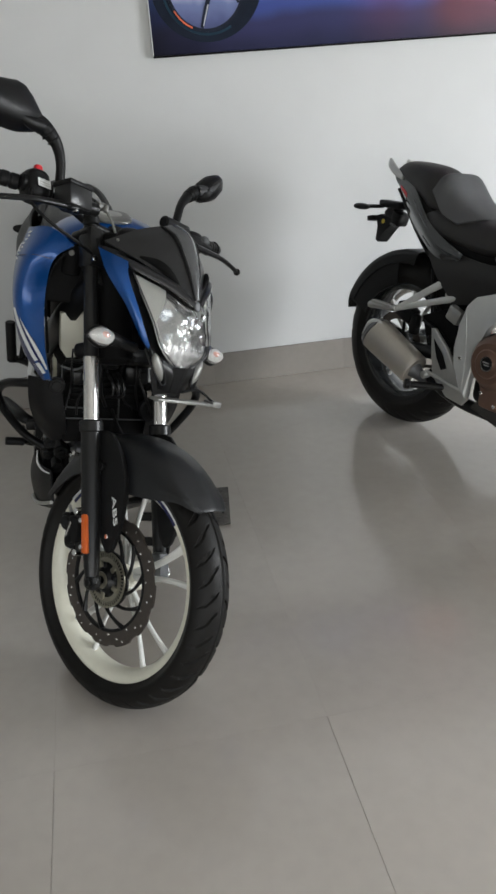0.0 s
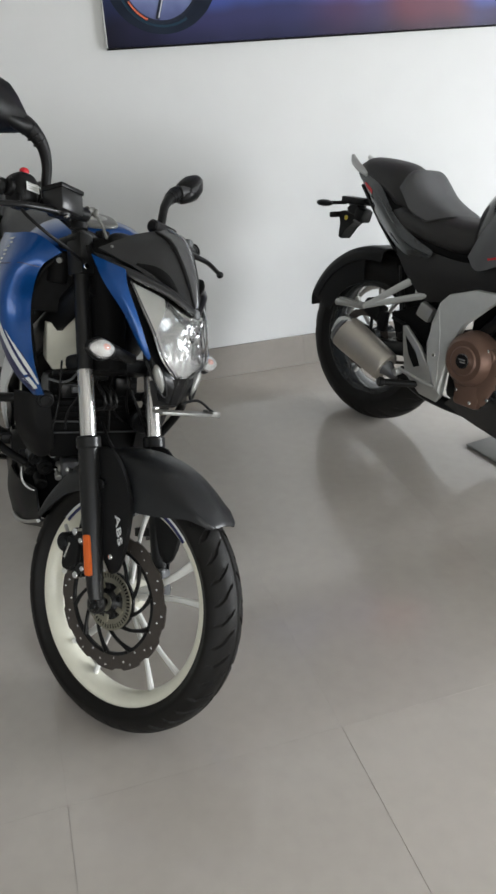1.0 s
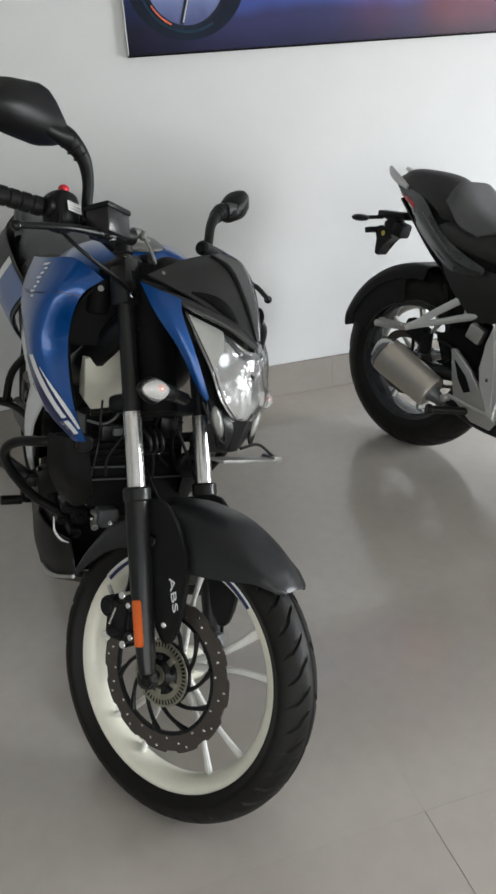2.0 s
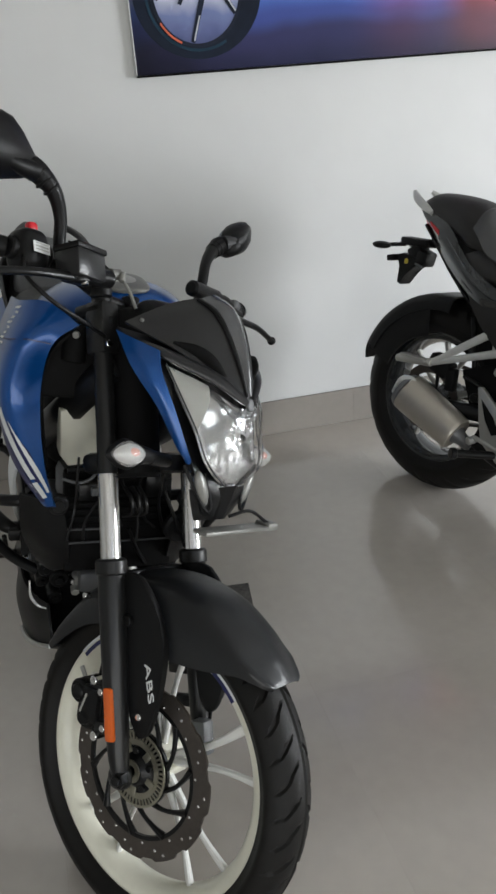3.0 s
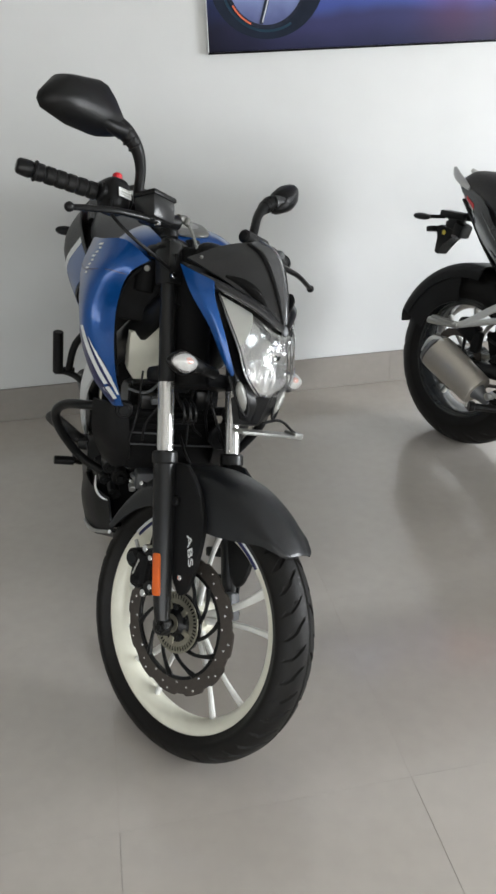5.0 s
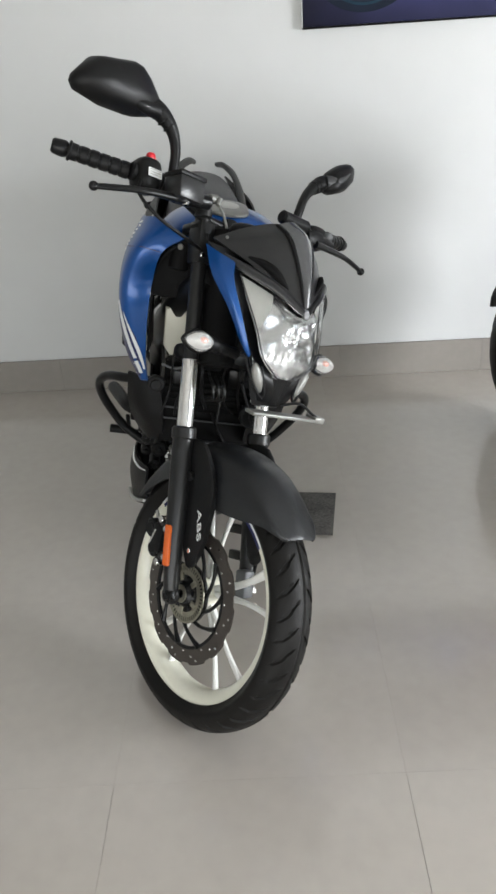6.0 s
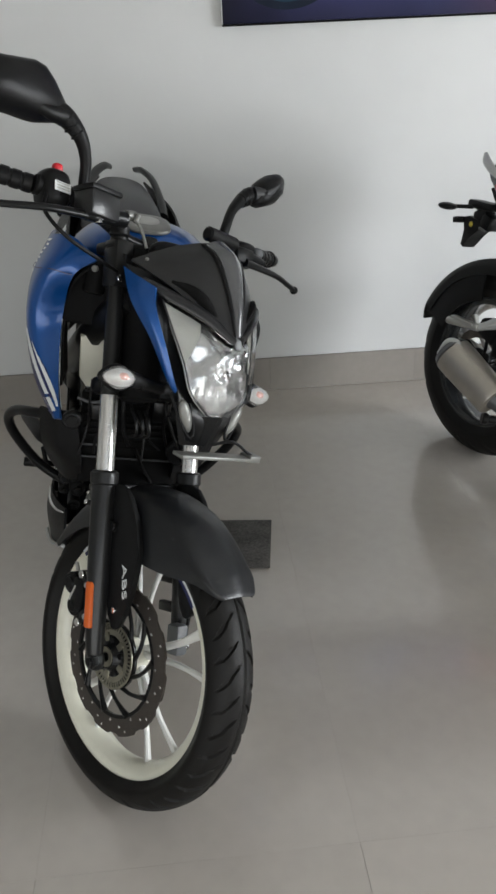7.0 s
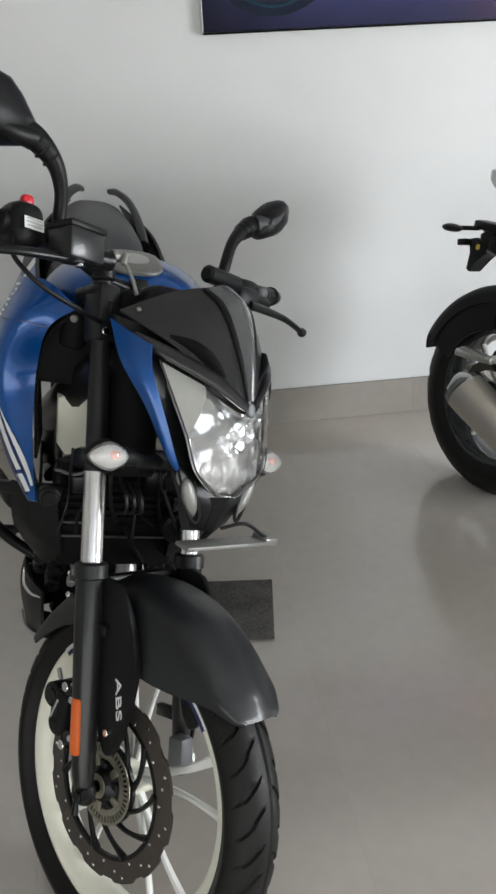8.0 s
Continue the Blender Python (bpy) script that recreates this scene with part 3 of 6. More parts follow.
def front_wheel(ob):
    wheel = cast_wheel("front_wheel", CREAM, ob, "cream painted cast alloy front wheel", 0.241, 0.066, 0.034, 0.086, 5, 8, 12.5, 0.0060, 9.5, spoke_paint=SPOKE)
    part("tyre", tyre_mesh(0.297, 0.104, 0.240, 40, 18, 52), RUBBER, wheel, "black front tyre with slanted tread grooves", 25)
    y = -0.052
    part("brake_disc", wavy_disc(0.152, 0.117, 12, y, 0.0045), STEEL, wheel, "wavy steel brake disc")
    holes = []
    for i in range(36):
        a, r = radians(i * 10 + (0, 2, -1)[i % 3]), (0.124, 0.134, 0.143)[i % 3]
        holes.append(rod((r * math.cos(a), y - 0.0036, r * math.sin(a)), (r * math.cos(a), y - 0.0005, r * math.sin(a)), 0.0026, 8))
    part("disc_holes", join(*holes), CHROME, wheel, "bright drilled holes of the brake disc", kind="stuff")
    arms = [lathe([(0.112, y - 0.003), (0.119, y - 0.003), (0.119, y + 0.003), (0.112, y + 0.003)], 72, True),
            lathe([(0.038, y - 0.003), (0.064, y - 0.003), (0.064, y + 0.003), (0.038, y + 0.003)], 48, True)]
    for i in range(10):
        a = radians(36 * i)
        pts = [(r * math.cos(a + d), y, r * math.sin(a + d)) for r, d in ((0.056, 0), (0.078, 0.34), (0.098, 0.58), (0.116, 0.74))]
        part("carrier_arm", tube(pts, [0.0055, 0.004, 0.0045, 0.007], 4, 8), SATIN, wheel)
    part("disc_carrier", join(*arms), SATIN, wheel, "black swept-arm disc carrier")
    ring = [lathe([(0.040, y - 0.010), (0.050, y - 0.010), (0.050, y - 0.008), (0.040, y - 0.008)], 60, True), lathe([(0.060, y - 0.010), (0.064, y - 0.010), (0.064, y - 0.008), (0.060, y - 0.008)], 60, True)]
    for i in range(46):
        a = 2 * math.pi * i / 46
        ring.append(rbox((0.055 * math.cos(a), y - 0.009, 0.055 * math.sin(a)), (0.012, 0.002, 0.0034), 0, (0, -math.degrees(a), 0)))
    part("tone_ring", join(*ring), TONE, wheel, "slotted sensor ring at the hub")
    hub = [lathe([(0.008, y - 0.022), (0.022, y - 0.022), (0.030, y - 0.012), (0.042, y - 0.008), (0.042, y), (0.008, y)], 40, True)]
    for i in range(5):
        a = radians(72 * i + 10)
        hub.append(rod((0.033 * math.cos(a), y - 0.016, 0.033 * math.sin(a)), (0.033 * math.cos(a), y, 0.033 * math.sin(a)), 0.0065, 12))
    part("hub", join(*hub), SATIN, wheel, "black hub with bolts")
    for i in range(5):
        a = radians(72 * i + 40)
        part("hub_lug", rbox((0.0355 * math.cos(a), y - 0.0115, 0.0355 * math.sin(a)), (0.020, 0.004, 0.013), 0.002, (0, -math.degrees(a), 0)), TONE, wheel)
    part("hub_collar", lathe([(0.010, y - 0.024), (0.019, y - 0.024), (0.020, y - 0.020), (0.020, y - 0.014), (0.010, y - 0.014)], 36, True), TONE, wheel)
    stripes = []
    for s in (-1, 1):
        for a0, a1 in ((95, 130), (33, 60)):
            for r0, r1, m in ((0.2325, 0.2385, WHITE), (0.2240, 0.2310, BLUE_DK)):
                g = [[Vector((r * math.cos(radians(a)), s * (0.0345 if r > 0.232 else 0.0328), r * math.sin(radians(a)))) for r in (r0, r1)] for a in [a0 + (a1 - a0) * i / 20 for i in range(21)]]
                stripes.append((sheet(g, 0.0012), m))
    for bm, m in stripes:
        part("rim_stripe", bm, m, wheel)


def fork(ob):
    for s in (-1, 1):
        leg = part("fork_leg", join(tube([(0.006, s * 0.104, -0.005), (0.004, s * 0.106, 0.05), (0.004, s * 0.106, 0.20), (0.004, s * 0.106, 0.335), (0.004, s * 0.106, 0.352)], [0.0135, 0.0185, 0.0225, 0.0230, 0.0215], 4, 24),
                                    rod((0.004, s * 0.106, 0.330), (0.004, s * 0.106, 0.358), 0.0265, 24),
                                    blob((0.002, s * 0.102, 0.000), (0.044, 0.030, 0.042), 2.4),
                                    rbox((-0.030, s * 0.100, 0.075), (0.045, 0.016, 0.022), 0.004), rbox((-0.034, s * 0.100, 0.135), (0.05, 0.016, 0.022), 0.004)), FORKB, ob, "satin black fork slider")
        part("stanchion", rod((0.004, s * 0.106, 0.340), (0.004, s * 0.106, 0.500), 0.0172, 28, bevel=0.02), FORKT, leg, "chrome fork tube")
        part("axle_nut", join(rod((0.012, s * 0.106, 0), (0.012, s * 0.120, 0), 0.014, 6), rod((0.012, s * 0.110, 0), (0.012, s * 0.125, 0), 0.0085, 14)), SATIN if s < 0 else CHROME, leg)
        upper = part("fork_tube", join(rod((0.004, s * 0.106, 0.498), (0.004, s * 0.106, 0.80), 0.0168, 24), rbox((0.002, s * 0.104, 0.748), (0.047, 0.042, 0.092), 0.009), rod((0.004, s * 0.106, 0.80), (0.004, s * 0.106, 0.822), 0.019, 20)), FORKB, ob, "black upper fork tube with clamp")
        part("clamp_bolt", rod((0.032, s * 0.120, 0.715), (0.037, s * 0.121, 0.715), 0.006, 12), CHROME, upper)
        for z in (0.145, 0.085):
            part("fork_bolt", rod((-0.030, s * 0.100, z - 0.01), (-0.030, s * 0.111, z - 0.01), 0.006, 10), CHROME, leg)
    part("reflector", rbox((0.006, -0.1245, 0.106), (0.019, 0.012, 0.088), 0.005), ORANGE, bpy.data.objects["fork_leg"], "orange side reflector")
    part("fork_bridge", rbox((-0.014, 0, 0.322), (0.026, 0.17, 0.020), 0.006), SATIN, ob)
    part("lower_triple_clamp", join(rbox((-0.022, 0, 0.520), (0.060, 0.232, 0.036), 0.012), rod((-0.035, 0, 0.50), (-0.035, 0, 0.80), 0.026, 20)), SATIN, ob, "black lower fork clamp and stem")
    part("upper_triple_clamp", join(rbox((-0.012, 0, 0.780), (0.07, 0.25, 0.024), 0.008), rbox((-0.01, 0.03, 0.798), (0.045, 0.03, 0.040), 0.008), rbox((-0.01, -0.03, 0.798), (0.045, 0.03, 0.040), 0.008)), SATIN, ob)


def front_fender(ob):
    rows = []
    for a, crown, drop, half, end in ((29.3, 0.3165, 0.009, 0.033, 0.035), (30.6, 0.3180, 0.013, 0.042, 0.045), (33.6, 0.3200, 0.024, 0.051, 0.054), (38, 0.3225, 0.040, 0.060, 0.063), (48, 0.325, 0.082, 0.070, 0.075), (62, 0.329, 0.112, 0.075, 0.080), (78, 0.331, 0.115, 0.074, 0.080), (94, 0.328, 0.090, 0.068, 0.076), (112, 0.322, 0.065, 0.060, 0.068), (128, 0.315, 0.045, 0.054, 0.060), (140, 0.310, 0.024, 0.048, 0.052)):
        c, s = math.cos(radians(a)), math.sin(radians(a))
        rows.append([(r * c, y, r * s) for r, y in ((crown - drop, -end), (crown - drop * 0.45, -half), (crown - min(0.012, drop * 0.30 + 0.001), -half * 0.74), (crown, 0), (crown - min(0.012, drop * 0.30 + 0.001), half * 0.74), (crown - drop * 0.45, half), (crown - drop, end))])
    fen = part("front_fender", panel(rows, 0.004, 5, 4), CARBON, ob, "dark carbon-look front fender")
    for s in (-1, 1):
        out = [(0.000, 0.335), (0.060, 0.325), (0.098, 0.255), (0.104, 0.205), (0.092, 0.150), (0.076, 0.105), (0.058, 0.070), (0.034, 0.066), (0.020, 0.110), (0.012, 0.230)]
        stay = part("fender_stay", plate(out, s * 0.089, 0.012, 0.004, "y", 3), BLACK, fen, "black fender stay")
        if s < 0:
            letters("abs_lettering", "ABS", 0.022, 0.0006, WHITE, Matrix.Translation((0.070, -0.0962, 0.156)) @ Matrix(((0.15, 0.8, 0, 0), (0, 0, -1, 0), (-1.75, 0.30, 0, 0), (0, 0, 0, 1))), stay)
        part("stay_bolt", rod((0.045, s * 0.092, 0.100), (0.045, s * 0.100, 0.100), 0.006, 10), CHROME, stay)
        part("stay_bolt", rod((0.030, s * 0.092, 0.255), (0.030, s * 0.104, 0.255), 0.010, 12), BLACK, stay)
        part("stay_bolt", rod((-0.100, s * 0.060, 0.286), (-0.100, s * 0.074, 0.290), 0.0055, 10), CHROME, stay)
    cal = part("brake_caliper", join(rbox((-0.072, -0.078, 0.108), (0.056, 0.050, 0.088), 0.014, (0, 14, 0)), rbox((-0.058, -0.104, 0.112), (0.040, 0.018, 0.064), 0.008, (0, 14, 0)), rod((-0.084, -0.110, 0.132), (-0.084, -0.085, 0.132), 0.021, 20), rod((-0.070, -0.110, 0.090), (-0.070, -0.085, 0.090), 0.021, 20), rod((-0.050, -0.104, 0.066), (-0.050, -0.080, 0.066), 0.013, 14), rbox((-0.040, -0.096, 0.140), (0.030, 0.020, 0.026), 0.006, (0, -20, 0))), BLACK, ob, "black two-piston brake caliper")
    for x, z in ((-0.040, 0.155), (-0.046, 0.062)):
        part("caliper_bolt", rod((x, -0.116, z), (x, -0.098, z), 0.008, 8), CHROME, cal)
    for x, z in ((-0.084, 0.132), (-0.070, 0.090)):
        part("piston_cap", rod((x, -0.113, z), (x, -0.108, z), 0.013, 18), SATIN, cal)
    for k in range(4):
        part("cast_mark", rbox((-0.076 + 0.005 * k, -0.1135, 0.103 + 0.008 * k), (0.0035, 0.0012, 0.008), 0, (0, 30, 0)), LIGHTG, cal)
    part("bleed_nipple", rod((-0.092, -0.085, 0.150), (-0.100, -0.085, 0.168), 0.004, 10), ALLOY, cal)
    part("brake_hose", tube([(-0.055, -0.085, 0.15), (-0.030, -0.095, 0.20), (-0.020, -0.098, 0.30), (-0.016, -0.098, 0.45), (-0.016, -0.098, 0.62), (0.010, -0.10, 0.70), (0.026, -0.105, 0.765)], 0.0045, 6, 8), BLACK, ob)
    part("sensor_cable", tube([(0.02, 0.11, 0.02), (0.03, 0.118, 0.16), (-0.02, 0.12, 0.34), (-0.02, 0.06, 0.47)], 0.0035, 6, 8), BLACK, ob)
    part("sensor", rbox((0.030, 0.078, 0.020), (0.035, 0.030, 0.062), 0.006), GREYP, ob, "grey wheel speed sensor beside the hub")


HL = [[(0.150, -0.115, 0.667), (0.190, -0.058, 0.632), (0.219, 0, 0.594)],
      [(0.166, -0.100, 0.612), (0.205, -0.050, 0.588), (0.221, 0, 0.566)],
      [(0.180, -0.084, 0.558), (0.204, -0.042, 0.543), (0.213, 0, 0.532)],
      [(0.186, -0.068, 0.506), (0.196, -0.034, 0.501), (0.202, 0, 0.497)],
      [(0.180, -0.022, 0.470), (0.185, -0.011, 0.469), (0.187, 0, 0.468)]]
HOUSE = [[(0.070, -0.144, 0.733), (0.130, -0.074, 0.704), (0.205, 0, 0.650)],
         [(0.136, -0.142, 0.668), (0.150, -0.078, 0.645), (0.180, 0, 0.608)],
         [(0.150, -0.120, 0.605), (0.150, -0.064, 0.585), (0.158, 0, 0.556)],
         [(0.160, -0.094, 0.535), (0.154, -0.052, 0.518), (0.155, 0, 0.505)],
         [(0.160, -0.072, 0.475), (0.166, -0.036, 0.464), (0.170, 0, 0.461)],
         [(0.140, -0.038, 0.424), (0.146, -0.018, 0.420), (0.148, 0, 0.419)]]
VISOR = [[(0.091, -0.148, 0.738), (0.124, -0.070, 0.775), (0.158, 0, 0.788)],
         [(0.120, -0.126, 0.716), (0.160, -0.066, 0.744), (0.187, 0, 0.762)],
         [(0.160, -0.094, 0.684), (0.188, -0.052, 0.704), (0.205, 0, 0.720)],
         [(0.203, -0.043, 0.628), (0.210, -0.022, 0.645), (0.218, 0, 0.662)],
         [(0.218, -0.012, 0.600), (0.220, -0.006, 0.603), (0.221, 0, 0.606)]]
SIDE = [[(0.154, -0.138, 0.684), (0.112, -0.148, 0.707), (0.074, -0.150, 0.728)],
        [(0.160, -0.140, 0.648), (0.140, -0.155, 0.655), (0.114, -0.160, 0.664)],
        [(0.165, -0.119, 0.588), (0.156, -0.130, 0.592), (0.141, -0.132, 0.598)],
        [(0.166, -0.096, 0.530), (0.159, -0.101, 0.528), (0.150, -0.100, 0.534)],
        [(0.162, -0.081, 0.508), (0.158, -0.083, 0.507), (0.155, -0.084, 0.508)]]


def headlight(ob):
    global XF
    straight, XF = XF, XF @ Matrix.Translation((0, 0.008, 0))
    head = part("headlight", panel(whole(HOUSE), 0.006, 5, 5), SATIN, ob, "angular headlight in a gloss black housing")
    part("lens", panel([[(x + 0.006, y, z) for x, y, z in r] for r in whole(HL)], 0.003, 6, 6), CLEAR, head, "clear headlight lens")
    facet = smooth_grid([[(x - 0.011, y * 0.975, 0.555 + (z - 0.555) * 0.99) for x, y, z in r] for r in whole(HL)], 14, 12)
    rnd = random.Random(5)
    dents = [(rnd.uniform(-0.07, 0.07), rnd.uniform(0.52, 0.64), rnd.uniform(0.012, 0.026), rnd.choice((-1, 1)) * rnd.uniform(0.0020, 0.0045)) for _ in range(34)]
    for i, r in enumerate(facet):
        for j, p in enumerate(r):
            if 1 < i < len(facet) - 2 and 1 < j < len(r) - 2:
                low = min(1.0, max(0.0, (0.525 - p.z) / 0.02))
                d = low * 0.0022 * abs(math.sin(p.y * 190)) - 0.0008
                for y, z, size, deep in dents:
                    d += (1 - low) * deep * max(0.0, 1 - max(abs(p.y - y), abs(p.z - z)) / size)
                r[j] = p + Vector((d - 0.004 * max(0.0, 1 - math.hypot(p.y * 0.8, p.z - 0.575) / 0.055), 0, 0))
    part("reflector_bowl", sheet(facet, 0.002), FACET, head, "faceted chrome reflector", 9)
    part("bulb_ring", lathe([(0.024, -0.002), (0.028, -0.002), (0.028, 0.002), (0.024, 0.002)], 40, True), GREYP, head)
    bpy.data.objects["bulb_ring"].data.transform(XF @ pose(0.188, 0, 0.572, 0, 0, 90) @ XF.inverted())
    for w in (-35, 35):
        part("shield_strut", rbox((0.199, 0, 0.566), (0.004, 0.003, 0.046), 0.001, (w, 0, 0)), ALLOY, head)
    part("bulb_shield", rod((0.150, 0, 0.545), (0.206, 0, 0.548), 0.015, 20, 0.010), CHROME, head)
    for s in (-1, 1):
        half = smooth_grid([[(x - 0.006, s * abs(y) * 0.985, z - 0.002) for x, y, z in r] for r in HL], 12, 12)
        rim, wing = [], []
        for i in range(25):
            w = 0.50 * (1 - (i / 24) ** 1.3) ** 0.8
            row = half[i]
            wing.append([row[min(int(w * k / 6 * 24), 24)].lerp(row[min(int(w * k / 6 * 24) + 1, 24)], w * k / 6 * 24 % 1) for k in range(7)])
            rim.append(wing[-1][6] + Vector((-0.003, 0, 0)))
        part("reflector_wing", sheet(wing, 0.002), LIGHTG, head, "pale grey wing of the reflector")
        part("wing_edge", tube(rim[2:24:3], 0.0016, 3, 8), GREYP, head)
        part("lens_bezel", tube([(x - 0.002, s * abs(y) * 1.01, z) for x, y, z in [r[0] for r in HL]], 0.0013, 6, 8), BROW, head, "grey bezel along the lens")
    for s in (-1, 1):
        # Brow darkened to read as the gap; black tube holds the vent's shade.
        part("headlight_brow", tube([(0.118, s * 0.140, 0.702), (0.150, s * 0.114, 0.680), (0.195, s * 0.060, 0.645), (0.223, s * 0.006, 0.602)], [0.006, 0.011, 0.012, 0.008], 5, 12, 0.6), SMOKE, head, "dark grey brow over the lens")
        part("vent_shade", tube([(0.152, s * 0.102, 0.702), (0.176, s * 0.076, 0.687), (0.192, s * 0.057, 0.668), (0.204, s * 0.034, 0.642)], [0.003, 0.012, 0.013, 0.003], 5, 10, 0.6), DEEP, head)
    chin = skin([[(0.135, -0.060, 0.466), (0.180, -0.018, 0.467), (0.188, 0.0, 0.468), (0.180, 0.018, 0.467), (0.135, 0.060, 0.466), (0.10, 0, 0.466)],
                 [(0.125, -0.046, 0.440), (0.166, -0.016, 0.440), (0.172, 0.0, 0.440), (0.166, 0.016, 0.440), (0.125, 0.046, 0.440), (0.10, 0, 0.440)],
                 [(0.120, -0.034, 0.414), (0.150, -0.013, 0.414), (0.155, 0.0, 0.414), (0.150, 0.013, 0.414), (0.120, 0.034, 0.414), (0.10, 0, 0.414)]])
    part("chin", chin, BLACK, head, "black wedge under the lens", 20)
    for s in (-1, 1):
        lamp = part("position_lamp", blob((0.161, s * 0.060, 0.466), (0.020, 0.025, 0.066), 2.0, 18, (s * -27, 12, 0)), PLATE_F, head, "small silvery position lamp")
        part("lamp_bezel", tube([(0.152, s * 0.088, 0.505), (0.158, s * 0.076, 0.470), (0.160, s * 0.050, 0.430), (0.163, s * 0.040, 0.440), (0.166, s * 0.055, 0.490)], 0.003, 4, 8), BLACK, lamp)
        rows = SIDE if s < 0 else flip([[(x - 0.040, y * 0.72, z) for x, y, z in r] for r in SIDE])
        part("side_panel", panel(rows, 0.005, 5, 5), BLUE, head, "blue painted headlight side panel")
    cowl = part("headlight_cowl", panel(whole(VISOR), 0.005, 6, 6), SMOKE, ob, "smoked dark grey headlight cowl")
    part("cowl_ridge", panel([[(0.156, -0.032, 0.783), (0.162, -0.012, 0.791), (0.163, 0, 0.793), (0.162, 0.012, 0.791), (0.156, 0.032, 0.783)],
                              [(0.188, -0.027, 0.757), (0.194, -0.010, 0.764), (0.195, 0, 0.766), (0.194, 0.010, 0.764), (0.188, 0.027, 0.757)],
                              [(0.206, -0.020, 0.716), (0.212, -0.008, 0.721), (0.213, 0, 0.723), (0.212, 0.008, 0.721), (0.206, 0.020, 0.716)],
                              [(0.219, -0.011, 0.660), (0.224, -0.005, 0.663), (0.225, 0, 0.664), (0.224, 0.005, 0.663), (0.219, 0.011, 0.660)],
                              [(0.224, -0.005, 0.612), (0.226, -0.002, 0.613), (0.226, 0, 0.613), (0.226, 0.002, 0.613), (0.224, 0.005, 0.612)]], 0.004, 6, 3), RIDGE_SHEEN, cowl, "glossy ridge down the cowl, its reflection painted grey")
    for s in (-1, 1):
        part("cowl_trim", tube([(0.153, s * 0.036, 0.783), (0.185, s * 0.030, 0.756), (0.204, s * 0.023, 0.714), (0.218, s * 0.013, 0.658), (0.224, s * 0.005, 0.612)], [0.003, 0.005, 0.005, 0.004, 0.002], 5, 8), BLACK, cowl, "black ridge line")
        part("cowl_screw", rod((0.108, s * 0.126, 0.740), (0.111, s * 0.128, 0.743), 0.0035, 10), PLATE_F, cowl)
    part("nose_badge", blob((0.2235, 0, 0.599), (0.009, 0.018, 0.022), 2.8), GREYP, cowl, "small silver badge")
    XF = straight
    part("front_plate", join(rbox((0.172, 0.024, 0.396), (0.030, 0.196, 0.007), 0.002, (0, 18, 0)), rbox((0.172, 0.112, 0.398), (0.032, 0.030, 0.014), 0.003, (0, 18, 0))), PLATE_F, ob, "grey front plate seen along its edge")
    part("plate_wire", tube([(0.160, 0.02, 0.418), (0.175, 0.06, 0.425), (0.178, 0.10, 0.405), (0.176, 0.122, 0.398)], 0.003, 5, 8), BLACK, ob)
    for s in (-1, 1):
        ind = part("indicator", join(tube([(0.096, s * 0.060, 0.516), (0.108, s * 0.105, 0.519), (0.114, s * 0.128, 0.522), (0.114, s * 0.146, 0.523)], [0.0115, 0.0125, 0.0135, 0.017], 5, 18), rod((0.110, s * 0.118, 0.5205), (0.1105, s * 0.122, 0.5207), 0.0150, 20), blob((0.111, s * 0.171, 0.524), (0.038, 0.082, 0.050), 1.5, 32)), BLACK, ob, "front indicator on a black stalk")
        part("indicator_lens", blob((0.1205, s * 0.172, 0.5235), (0.040, 0.073, 0.042), 1.55, 32), MILKY, ind, "clear indicator lens")
        part("indicator_reflector", blob((0.1165, s * 0.172, 0.5235), (0.034, 0.066, 0.036), 1.55, 24), SILVER, ind, "silvery bowl behind the lens")
        part("indicator_bulb", blob((0.1275, s * 0.171, 0.525), (0.020, 0.021, 0.013), 2.0, 16), AMBER, ind, "orange bulb")


